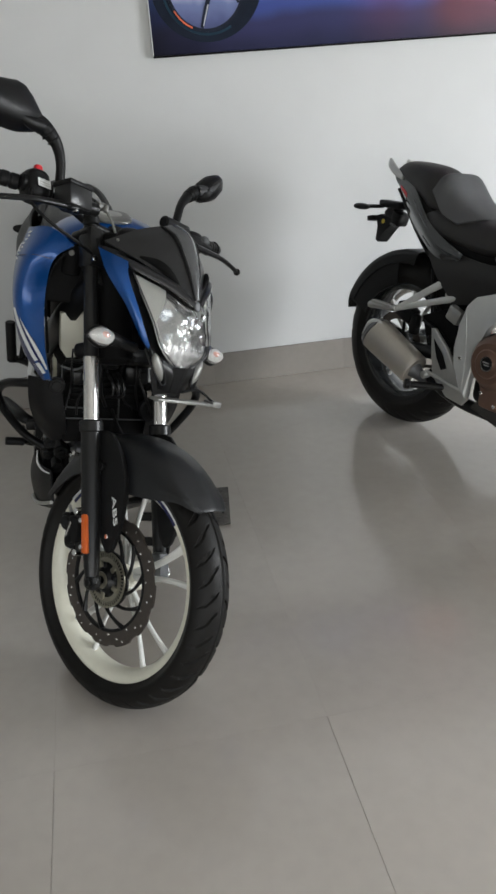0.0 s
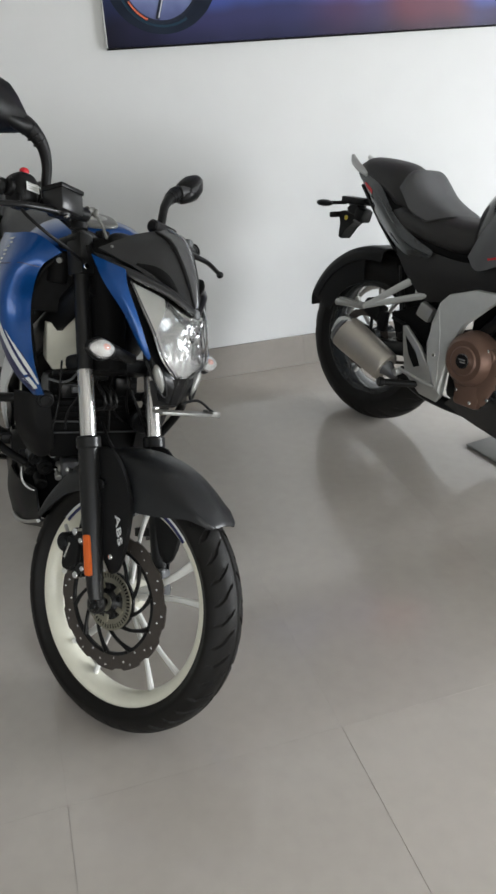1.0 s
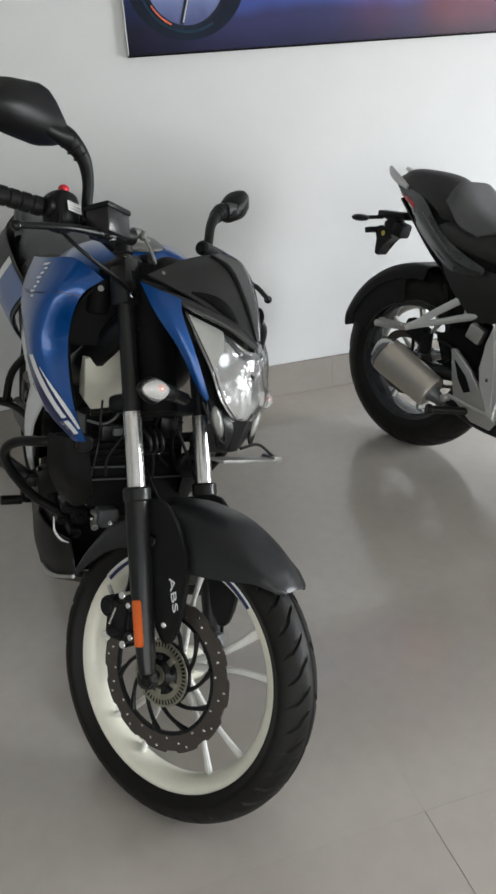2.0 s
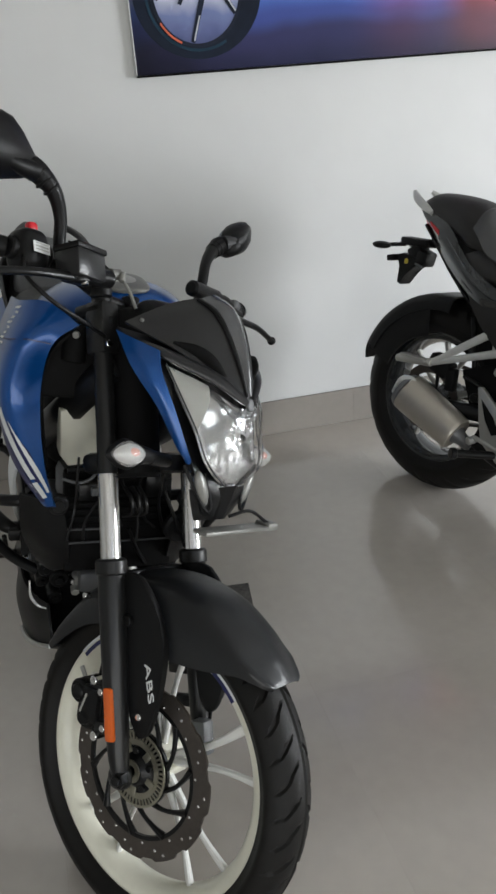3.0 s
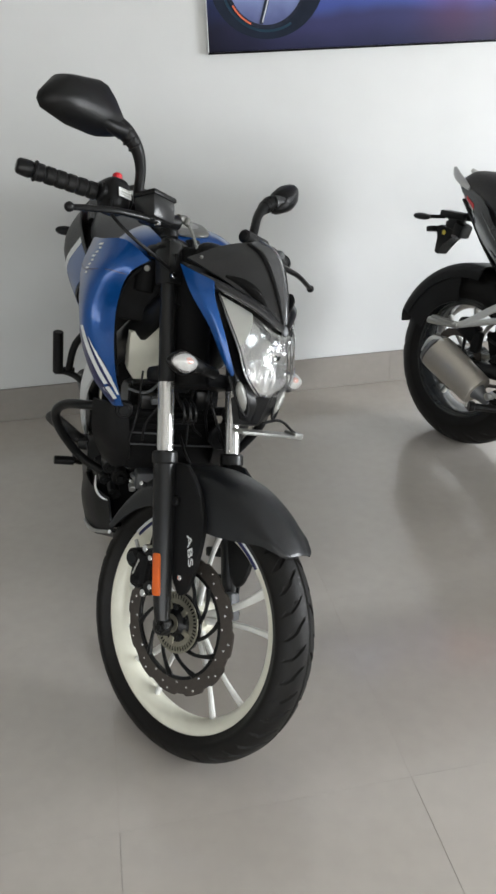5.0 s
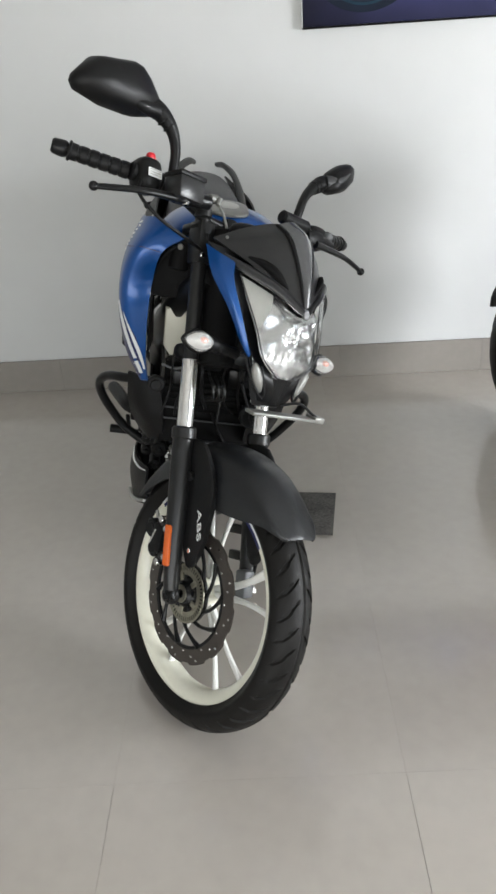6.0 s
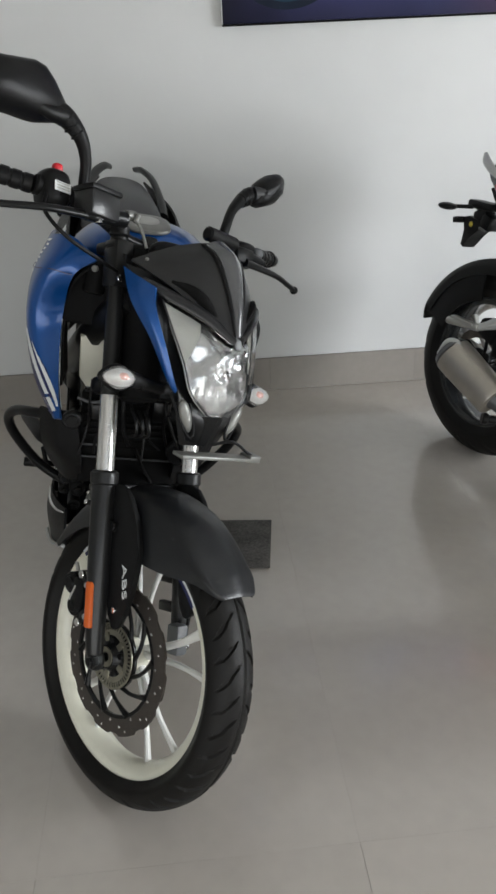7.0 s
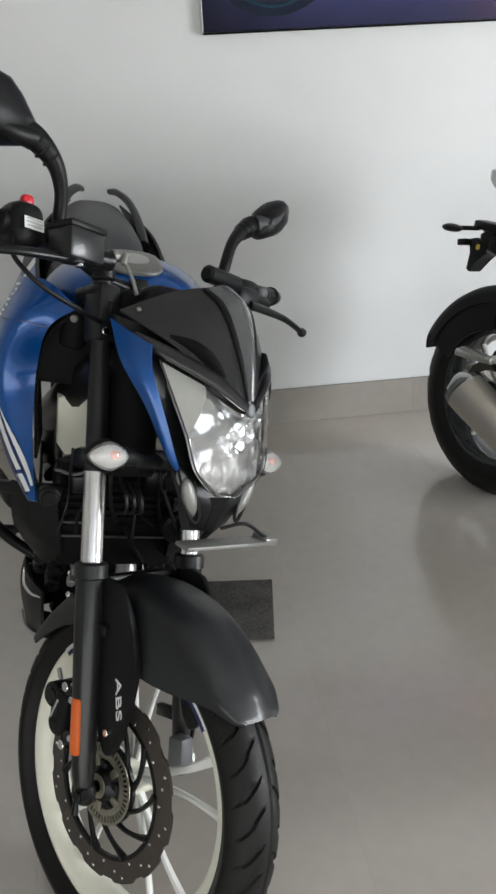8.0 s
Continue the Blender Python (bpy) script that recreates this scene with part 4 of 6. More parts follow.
def handlebar(ob):
    bar = part("handlebar", tube([(-0.075, -0.405, 0.876), (-0.030, -0.29, 0.858), (-0.008, -0.17, 0.836), (-0.010, -0.07, 0.802), (-0.010, 0.07, 0.802), (-0.008, 0.17, 0.836), (-0.030, 0.29, 0.858), (-0.075, 0.405, 0.876)], 0.0112, 6, 16), SATIN, ob, "black tubular handlebar")
    for s in (-1, 1):
        a, b = Vector((-0.026, s * 0.276, 0.8565)), Vector((-0.072, s * 0.390, 0.8738))
        ring = []
        for i in range(6):
            t0, t1 = i / 6 + 0.006, (i + 1) / 6 - 0.012
            ring.append(rod(a.lerp(b, t0), a.lerp(b, t1), 0.0170, 18, bevel=0.12))
        grip = part("grip", join(rod(a, b, 0.0152, 18), rod(a.lerp(b, 0.95), a.lerp(b, 1.0), 0.020, 18)), BLACK, ob, "ribbed black rubber grip")
        for bm in ring:
            part("grip_rib", bm, BLACK, grip)
        part("bar_end", tube([a.lerp(b, 1.0), a.lerp(b, 1.06), a.lerp(b, 1.22), a.lerp(b, 1.26)], [0.013, 0.0165, 0.0150, 0.011], 2, 18), SATIN, bar)
    sw = part("switch_box", join(blob((-0.012, -0.246, 0.852), (0.060, 0.056, 0.072), 3.2, 24), rod((-0.016, -0.28, 0.856), (-0.006, -0.21, 0.848), 0.019, 20)), BLACK, bar, "rounded black switch housing")
    part("warning_label", rbox((0.0205, -0.2440, 0.8520), (0.0015, 0.034, 0.017), 0, (0, -4, 6)), WHITE, sw, "white label with grey bars")
    for z in (0.858, 0.853, 0.848):
        part("label_bar", rbox((0.0218, -0.2440, z), (0.0010, 0.027, 0.0016), 0, (0, -4, 6)), LIGHTG, sw)
    part("kill_switch", blob((-0.008, -0.240, 0.892), (0.016, 0.019, 0.018), 3.0, 14), RED, sw, "red engine stop switch")
    res = part("brake_reservoir", rbox((0.046, -0.188, 0.828), (0.050, 0.068, 0.046), 0.005, (0, 0, 8)), SMOKE, bar, "grey brake fluid reservoir")
    part("reservoir_cap", rbox((0.046, -0.188, 0.854), (0.054, 0.072, 0.010), 0.003, (0, 0, 8)), BLACK, res)
    part("master_cylinder", join(rod((0.050, -0.215, 0.812), (0.046, -0.125, 0.820), 0.015, 18), rbox((0.02, -0.17, 0.828), (0.05, 0.04, 0.03), 0.006)), SATIN, bar)
    part("hose_union", join(rod((0.050, -0.128, 0.828), (0.048, -0.105, 0.832), 0.0095, 14), rod((0.060, -0.112, 0.816), (0.060, -0.107, 0.832), 0.0055, 10), tube([(0.056, -0.112, 0.828), (0.066, -0.100, 0.800), (0.071, -0.092, 0.772)], 0.0030, 4, 10)), PLATE_F, bar, "bright brake hose union")
    for s, name in ((-1, "brake_lever"), (1, "clutch_lever")):
        part(name, join(tube([(0.052, s * 0.185, 0.808), (0.050, s * 0.225, 0.806), (0.048, s * 0.290, 0.800), (0.033, s * 0.350, 0.792), (0.026, s * 0.372, 0.789)], [0.009, 0.0075, 0.0062, 0.0058, 0.0055], 5, 12, 1.25), blob((0.024, s * 0.379, 0.788), (0.019, 0.019, 0.019), 2.0, 14)), SATIN, bar, "black hand lever with a ball end")
    part("lever_pin", rod((0.054, -0.188, 0.797), (0.054, -0.188, 0.822), 0.007, 10), CHROME, bar)
    clu = part("clutch_perch", join(rbox((0.030, 0.185, 0.822), (0.052, 0.052, 0.034), 0.008), rod((0.066, 0.060, 0.838), (0.055, 0.150, 0.836), 0.0150, 22, bevel=0.3), blob((-0.012, 0.235, 0.842), (0.055, 0.070, 0.058), 3.0, 22), rod((0.03, 0.20, 0.83), (0.012, 0.275, 0.826), 0.014, 14)), BLACK, bar, "black clutch perch and switch cluster")
    part("switch_knob", blob((0.010, 0.262, 0.848), (0.03, 0.026, 0.026), 2.6, 14), GREYP, clu)
    part("throttle_cable", tube([(0.006, -0.268, 0.838), (0.024, -0.278, 0.800), (0.050, -0.245, 0.758), (0.040, -0.165, 0.735), (0.0, -0.08, 0.72), (-0.05, -0.03, 0.66)], 0.0036, 6, 10), BLACK, bar)
    part("clutch_cable", tube([(0.056, 0.130, 0.826), (0.050, 0.060, 0.785), (0.040, -0.030, 0.755), (-0.01, -0.075, 0.70), (-0.05, -0.06, 0.60)], 0.0038, 6, 10), BLACK, bar)
    part("speedometer", join(blob((0.045, 0, 0.770), (0.07, 0.14, 0.040), 3.5, 24, (0, -35, 0))), BLACK, bar, "black speedometer housing")


def mirrors(ob):
    right = [(-0.434, 0.974), (-0.431, 0.988), (-0.400, 1.028), (-0.385, 1.035), (-0.310, 1.056), (-0.285, 1.054), (-0.262, 1.036), (-0.236, 1.004), (-0.228, 0.988), (-0.245, 0.974), (-0.285, 0.960), (-0.305, 0.957), (-0.365, 0.953), (-0.425, 0.961)]
    left = [(0.338, 1.044), (0.342, 1.030), (0.336, 1.000), (0.302, 0.968), (0.262, 0.952), (0.243, 0.955), (0.240, 0.974), (0.254, 1.004), (0.294, 1.034), (0.322, 1.046)]
    for s, out, mid, tilt, stem in ((-1, right, (-0.335, 0.998), 14, [(-0.012, -0.178, 0.846), (-0.010, -0.182, 0.880), (0.004, -0.190, 0.918), (0.016, -0.212, 0.952), (0.012, -0.246, 0.980), (0.006, -0.280, 0.990)]),
                                    (1, left, (0.292, 0.998), 30, [(0.012, 0.150, 0.846), (0.018, 0.156, 0.880), (0.012, 0.176, 0.920), (0.006, 0.204, 0.950), (0.002, 0.236, 0.972), (0.0, 0.262, 0.984)])):
        m = part("mirror", join(tube(stem, [0.0105, 0.0105, 0.0108, 0.0135, 0.0185, 0.014], 6, 14), rod(stem[0], (stem[0][0], stem[0][1], stem[0][2] - 0.012), 0.0112, 14)), BLACK, ob, "black rear-view mirror on a bent stem")
        loops = []
        for f, d in ((1.0, -0.022), (1.02, -0.012), (1.0, -0.002), (0.90, 0.014), (0.72, 0.025), (0.30, 0.031)):
            ring = spline([(0, mid[0] + (y - mid[0]) * f, mid[1] + (z - mid[1]) * f) for y, z in [*out, out[0]]], 1)[:-1]
            loops.append([p + Vector((d if s < 0 else d * 0.75, 0, 0)) for p in ring])
        turn = Matrix.Translation((0.008, *mid)) @ pose(0, 0, 0, 0, 0, tilt * 0.4) @ Matrix.Translation((0, -mid[0], -mid[1]))
        shell = skin(loops)
        shell.transform(turn)
        part("mirror_shell", shell, BLACK, m, "black mirror housing", 50)
        rib = [(0.014, -0.250, 0.976), (0.021, -0.285, 0.972), (0.022, -0.345, 0.982)] if s < 0 else [(0.010, 0.245, 0.976), (0.024, 0.272, 0.984), (0.027, 0.306, 1.012)]
        # Left rib in paler plastic: the lit facet of that housing, painted in.
        part("housing_rib", tube(rib, [0.017, 0.012, 0.003], 5, 12), BLACK if s < 0 else BROW, m)
        for k in (0.15, 0.5, 0.85):
            a, b = Vector(stem[3]), Vector(stem[4])
            p, d = a.lerp(b, k), (b - a).normalized() * 0.0022
            part("boot_rib", rod(p - d, p + d, 0.0152 + 0.0045 * k, 20, bevel=0.1), BLACK, m)
        face = skin([[Vector((-0.0235, mid[0] + (p.y - mid[0]) * f, mid[1] + (p.z - mid[1]) * f)) for p in loops[0]] for f in (0.93, 0.4)])
        face.transform(turn)
        part("mirror_glass", face, MIRROR, m)



SHROUD = [[(1.045, -0.092, 0.655), (1.015, -0.140, 0.685), (0.950, -0.180, 0.672), (0.800, -0.182, 0.645)],
          [(1.050, -0.137, 0.622), (1.045, -0.186, 0.625), (0.970, -0.212, 0.602), (0.800, -0.205, 0.580)],
          [(1.030, -0.152, 0.550), (1.040, -0.206, 0.545), (0.980, -0.222, 0.530), (0.820, -0.208, 0.520)],
          [(1.058, -0.155, 0.480), (1.060, -0.200, 0.475), (1.000, -0.213, 0.455), (0.860, -0.195, 0.460)],
          [(1.120, -0.152, 0.420), (1.110, -0.180, 0.413), (1.050, -0.190, 0.395), (0.950, -0.170, 0.410)],
          [(1.192, -0.144, 0.385), (1.180, -0.153, 0.379), (1.140, -0.158, 0.370), (1.080, -0.150, 0.370)]]


def rear_wheel(ob, rim_paint, sprocket_side=1):
    wheel = cast_wheel("rear_wheel", rim_paint, ob, "cast alloy rear wheel", 0.237, 0.095, 0.045, 0.13, 5, 9, 17, 0.0085, 0)
    part("tyre", tyre_mesh(0.312, 0.135, 0.236, 26, 10, 30), RUBBER, wheel, "wide black rear tyre", 25)
    part("brake_disc", wavy_disc(0.115, 0.085, 10, -0.075, 0.0045), STEEL, wheel)
    arms = [lathe([(0.030, -0.078), (0.050, -0.078), (0.050, -0.072), (0.030, -0.072)], 32, True)]
    for i in range(6):
        a = radians(60 * i)
        part("carrier_arm", tube([(r * math.cos(a + d), -0.075, r * math.sin(a + d)) for r, d in ((0.045, 0), (0.07, 0.2), (0.09, 0.3))], 0.006, 3, 8), SATIN, wheel)
    part("disc_carrier", join(*arms), SATIN, wheel)
    part("sprocket", lathe([(0.04, sprocket_side * 0.078), (0.105, sprocket_side * 0.078), (0.108, sprocket_side * 0.082), (0.105, sprocket_side * 0.086), (0.04, sprocket_side * 0.086)], 48, True), STEEL, wheel)
    part("axle", rod((0, -0.135, 0), (0, 0.135, 0), 0.011, 16), ALLOY, wheel)


def blue_body(ob):
    part("fuel_tank", hull([(0.50, 0, 0.46, 0.575, 0.10, 0.09), (0.60, 0, 0.44, 0.625, 0.14, 0.12), (0.75, 0, 0.46, 0.680, 0.175, 0.130), (0.88, 0, 0.54, 0.708, 0.180, 0.125), (0.97, 0, 0.615, 0.706, 0.135, 0.100), (1.015, 0, 0.640, 0.684, 0.095, 0.075), (1.030, 0, 0.648, 0.668, 0.060, 0.050)], 36, 2.7, 5), BLUE, ob, "blue painted fuel tank")
    cap = part("filler_cap", join(blob((0.930, 0.0, 0.709), (0.125, 0.100, 0.016), 3.0, 28, (0, 3, 0))), PLATE_F, bpy.data.objects["fuel_tank"], "bright filler cap plate")
    part("cap_slot", blob((0.930, 0.0, 0.716), (0.06, 0.055, 0.008), 2.2, 24, (0, 3, 0)), ALLOY, cap)
    for s in (-1, 1):
        rows = SHROUD if s < 0 else flip(SHROUD)
        sh = part("tank_shroud", panel(rows, 0.006, 6, 6), BLUE, ob, "blue crescent tank shroud with white stripes")

        def film(u0, u1, v0, v1, m, slant=0.0, k=1.0, tip=0.0):
            if s < 0:
                part("stripe", strip(SHROUD, u0, u1, v0, v1, LIFT * k, slant=slant, tip=tip), m, sh)
            else:
                part("stripe", strip(flip(SHROUD), u0, u1, 1 - v0, 1 - v1, LIFT * k, slant=-slant, tip=tip), m, sh)
        film(0.52, 0.97, 0.55, 0.72, BLUE_DK, -0.30)
        film(0.50, 0.845, 0.475, 0.565, WHITE, -0.25)
        film(0.52, 0.87, 0.33, 0.50, BLUE_DK, -0.25, 0.85, 0.6)
        film(0.57, 0.93, 0.30, 0.385, WHITE, -0.28, 1.0, 0.7)
        film(0.56, 0.80, 0.73, 0.80, WHITE, -0.15)
        film(0.865, 0.955, 0.22, 0.42, WHITE, -0.07)
        part("scoop", join(panel([[(1.035, s * 0.085, 0.650), (0.98, s * 0.10, 0.640)], [(1.045, s * 0.130, 0.615), (0.97, s * 0.14, 0.60)], [(1.025, s * 0.148, 0.55), (0.93, s * 0.15, 0.54)], [(1.05, s * 0.150, 0.48), (0.94, s * 0.145, 0.47)], [(1.115, s * 0.148, 0.42), (0.98, s * 0.14, 0.40)]], 0.005, 4, 3), rbox((1.00, s * 0.085, 0.578), (0.07, 0.130, 0.128), 0.010, (0, -10, s * 10)), rod((1.030, s * 0.098, 0.585), (1.020, s * 0.090, 0.655), 0.022, 18)), DEEP, sh, "black inner scoop")
        part("panel_seam", strip(SHROUD, 0.190, 0.1955, 0.03, 0.97, LIFT * 1.5) if s < 0 else strip(flip(SHROUD), 0.190, 0.1955, 0.03, 0.97, LIFT * 1.5), BLUE_DK, sh, "thin dark seam between panels")
        part("tank_bolt", rod((1.048, s * 0.096, 0.640), (1.054, s * 0.099, 0.640), 0.0065, 12), PLATE_F, sh)
        for i in range(8):
            film(0.03 + 0.024 * i, 0.041 + 0.024 * i, 0.585 + 0.006 * i, (0.625 if i % 3 else 0.65) + 0.006 * i, WHITE, (0.02, -0.015, 0.01)[i % 3])
    part("airbox", join(hull([(0.62, 0, 0.20, 0.50, 0.11, 0.12), (0.80, 0, 0.28, 0.58, 0.12, 0.13), (0.95, 0, 0.50, 0.64, 0.10, 0.12), (1.02, 0, 0.545, 0.635, 0.085, 0.095)], 24, 3, 3)), DEEP, ob, "black frame and airbox between the shrouds")
    part("head_tube", rod((1.165, 0, 0.42), (1.03, 0, 0.68), 0.040, 20), DEEP, ob)
    for s in (-1, 1):
        part("frame_spar", tube([(1.10, s * 0.04, 0.60), (0.98, s * 0.105, 0.47), (0.78, s * 0.13, 0.34), (0.52, s * 0.125, 0.22), (0.42, s * 0.115, 0.05)], [0.026, 0.030, 0.030, 0.030, 0.028], 5, 10, 0.55), SATIN, ob, "black perimeter frame spar")
        part("subframe", tube([(0.55, s * 0.11, 0.36), (0.30, s * 0.11, 0.42), (-0.10, s * 0.08, 0.52)], 0.015, 5, 10), SATIN, ob)
        part("passenger_bracket", join(tube([(0.42, s * 0.12, 0.33), (0.36, s * 0.17, 0.24), (0.34, s * 0.185, 0.14)], 0.011, 4, 10), tube([(0.46, s * 0.12, 0.12), (0.38, s * 0.16, 0.14), (0.33, s * 0.20, 0.14)], 0.010, 4, 10)), SATIN, ob)
        part("passenger_footpeg", join(rod((0.330, s * 0.215, 0.135), (0.345, s * 0.222, 0.270), 0.016, 14), rod((0.33, s * 0.165, 0.142), (0.33, s * 0.225, 0.140), 0.012, 12)), BLACK, ob, "folded black passenger footpeg")
        part("footpeg", join(tube([(0.515, s * 0.243, 0.066), (0.530, s * 0.238, 0.068), (0.620, s * 0.212, 0.080), (0.690, s * 0.186, 0.084), (0.700, s * 0.150, 0.070)], [0.010, 0.018, 0.0185, 0.017, 0.010], 4, 16), rbox((0.70, s * 0.155, 0.072), (0.05, 0.05, 0.03), 0.006)), BLACK, ob, "folded black rubber footpeg")
        part("heel_plate", plate([(0.44, 0.14), (0.58, 0.10), (0.64, -0.03), (0.58, -0.07), (0.47, 0.02)], s * 0.132, 0.008, 0.003), SATIN, ob)
        part("engine_guard", tube([(1.03, s * 0.10, 0.314), (1.020, s * 0.190, 0.312), (0.972, s * 0.236, 0.293), (0.938, s * 0.257, 0.262), (0.920, s * 0.252, 0.222), (0.905, s * 0.226, 0.172), (0.900, s * 0.186, 0.122), (0.905, s * 0.125, 0.08)], 0.0112, 6, 14), SATIN, ob, "black tubular engine guard")
        part("side_cover", panel([[(0.70, s * 0.150, 0.44), (0.45, s * 0.150, 0.44), (0.20, s * 0.140, 0.46)], [(0.68, s * 0.165, 0.36), (0.45, s * 0.158, 0.37), (0.24, s * 0.140, 0.42)], [(0.62, s * 0.150, 0.26), (0.46, s * 0.145, 0.30), (0.30, s * 0.130, 0.38)]], 0.005, 5, 5), WHITE if s < 0 else BLUE, ob, "painted side cover under the seat")
    for s in (-1, 1):
        low = [[(0.76, -0.150, 0.300), (0.68, -0.158, 0.310), (0.60, -0.150, 0.300)], [(0.72, -0.168, 0.215), (0.66, -0.174, 0.215), (0.58, -0.160, 0.21)],
               [(0.64, -0.154, 0.085), (0.60, -0.158, 0.085), (0.55, -0.148, 0.09)], [(0.62, -0.130, 0.020), (0.59, -0.132, 0.02), (0.56, -0.128, 0.025)]]
        part("lower_side_panel", panel(low if s < 0 else flip(low), 0.006, 5, 5), WHITE, ob, "white lower side panel")
    part("radiator", rbox((1.030, 0, 0.270), (0.026, 0.210, 0.200), 0.006, (0, -12, 0)), DEEP, ob, "black radiator behind the fork")
    for i in range(13):
        part("radiator_fin", rbox((1.046, 0, 0.182 + 0.0145 * i), (0.004, 0.196, 0.004), 0.001, (0, -12, 0)), DEEP, bpy.data.objects["radiator"])
    for z, y0, y1 in ((0.268, -0.102, -0.030), (0.239, -0.103, 0.098)):
        part("radiator_trim", rod((1.064, y0, z), (1.064, y1, z - 0.002), 0.0024, 8), BROW, bpy.data.objects["radiator"], "grey radiator bar")
    for s in (-1, 1):
        cover = [[(1.070, -0.112, 0.325), (1.075, -0.150, 0.342), (1.050, -0.187, 0.342)], [(1.070, -0.100, 0.25), (1.062, -0.148, 0.258), (1.032, -0.182, 0.265)],
                 [(1.062, -0.096, 0.205), (1.048, -0.130, 0.205), (1.018, -0.166, 0.212)], [(1.050, -0.098, 0.180), (1.036, -0.124, 0.168), (1.010, -0.146, 0.176)]]
        rc = part("radiator_cover", panel(cover if s < 0 else flip(cover), 0.006, 5, 5), BLACK, ob, "dark grey radiator side cover")
        part("cover_boss", join(rod((1.070, s * 0.122, 0.330), (1.086, s * 0.123, 0.330), 0.020, 20), rod((1.084, s * 0.123, 0.330), (1.090, s * 0.123, 0.330), 0.013, 18)), BLACK, rc)
        for k, (x, y, z, r) in enumerate(((0.985, 0.128, 0.135, 0.016), (0.97, 0.098, 0.100, 0.020), (0.995, 0.085, 0.150, 0.010), (0.94, 0.130, 0.080, 0.013), (0.96, 0.105, 0.050, 0.015))):
            part("engine_fitting", join(rod((x - 0.05, s * y, z), (x, s * y, z), r, 16), rod((x, s * y, z), (x + 0.006, s * y, z), r * 0.5, 6)), (SATIN, BLACK, ALLOY, SATIN, BLACK)[k], ob)
    rnd = random.Random(11)
    for k in range(6):
        y = -0.09 + 0.034 * k
        wire = [(1.07 + rnd.uniform(-0.01, 0.02), y + rnd.uniform(-0.02, 0.02), 0.41 - 0.05 * j + rnd.uniform(-0.012, 0.012)) for j in range(4)]
        part("cable", tube(wire, rnd.uniform(0.0022, 0.0045), 5, 8), BLACK if k % 3 else SATIN, ob)
    part("cable", tube([(1.075, 0.012, 0.270), (1.070, 0.030, 0.225), (1.060, 0.055, 0.180)], 0.0035, 4, 8), BLACK, ob)
    part("breather_pipe", tube([(1.06, -0.114, 0.372), (1.066, -0.085, 0.366), (1.066, -0.062, 0.374), (1.05, -0.040, 0.392)], 0.0030, 5, 8), GREYP, ob)
    part("ignition_block", join(rbox((1.055, -0.060, 0.345), (0.03, 0.050, 0.036), 0.006), rbox((1.058, 0.000, 0.385), (0.03, 0.045, 0.030), 0.005), rbox((1.050, 0.060, 0.352), (0.035, 0.040, 0.050), 0.008)), SATIN, ob, kind="stuff")
    part("connector", rbox((1.076, -0.052, 0.352), (0.010, 0.022, 0.016), 0.002, (0, 0, 10)), GREYP, ob)
    bottle = part("coolant_bottle", plate([(-0.116, 0.490), (-0.020, 0.517), (-0.020, 0.420), (-0.044, 0.384), (-0.098, 0.379), (-0.114, 0.402)], 0.998, 0.05, 0.006, "x"), BOTTLE, ob, "off-white coolant bottle")
    part("bottle_strap", tube([(1.026, -0.020, 0.415), (1.027, -0.044, 0.379), (1.027, -0.100, 0.374)], 0.006, 3, 8), BLACK, bottle)
    part("exhaust_flange", join(rbox((0.975, -0.055, 0.107), (0.03, 0.034, 0.022), 0.006, (0, 0, 15)), rod((0.985, -0.070, 0.092), (1.004, -0.071, 0.088), 0.009, 6), rod((0.985, -0.040, 0.118), (1.000, -0.040, 0.119), 0.007, 6)), ALLOY, ob, "bright exhaust flange with nuts")
    part("horn", join(rod((1.080, 0.108, 0.278), (1.100, 0.110, 0.276), 0.034, 28), rod((1.098, 0.110, 0.276), (1.106, 0.110, 0.276), 0.014, 20)), BLACK, ob, "round black horn")
    part("horn_coil", join(*[tube([(1.09, -0.004 + 0.013 * i, 0.365), (1.115, 0.004 + 0.013 * i, 0.352), (1.118, 0.006 + 0.013 * i, 0.325), (1.095, -0.006 + 0.013 * i, 0.308)], 0.0034, 4, 8) for i in range(3)]), FORKB, ob, "curled grey wires")
    eng = part("engine", join(rbox((0.72, 0, 0.02), (0.36, 0.21, 0.24), 0.03), rbox((0.86, 0, 0.16), (0.14, 0.17, 0.20), 0.02, (0, -14, 0))), SATIN, ob, "black engine block with cooling fins")
    for i in range(7):
        part("cooling_fin", rbox((0.87, 0, 0.11 + 0.018 * i), (0.165, 0.19, 0.006), 0.002, (0, -14, 0)), SATIN, eng)
    part("clutch_cover", join(rod((0.70, -0.10, 0.02), (0.70, -0.155, 0.02), 0.088, 36, 0.078), rbox((0.80, -0.118, 0.00), (0.16, 0.05, 0.13), 0.02)), SATIN, eng)
    part("generator_cover", join(rod((0.74, 0.10, 0.01), (0.74, 0.145, 0.01), 0.078, 36, 0.07)), SATIN, eng)
    part("cylinder_head", join(rbox((0.895, 0, 0.285), (0.15, 0.19, 0.085), 0.02, (0, -14, 0)), rbox((0.985, -0.04, 0.11), (0.05, 0.05, 0.05), 0.012)), GUNMETAL, eng, "grey cylinder head")
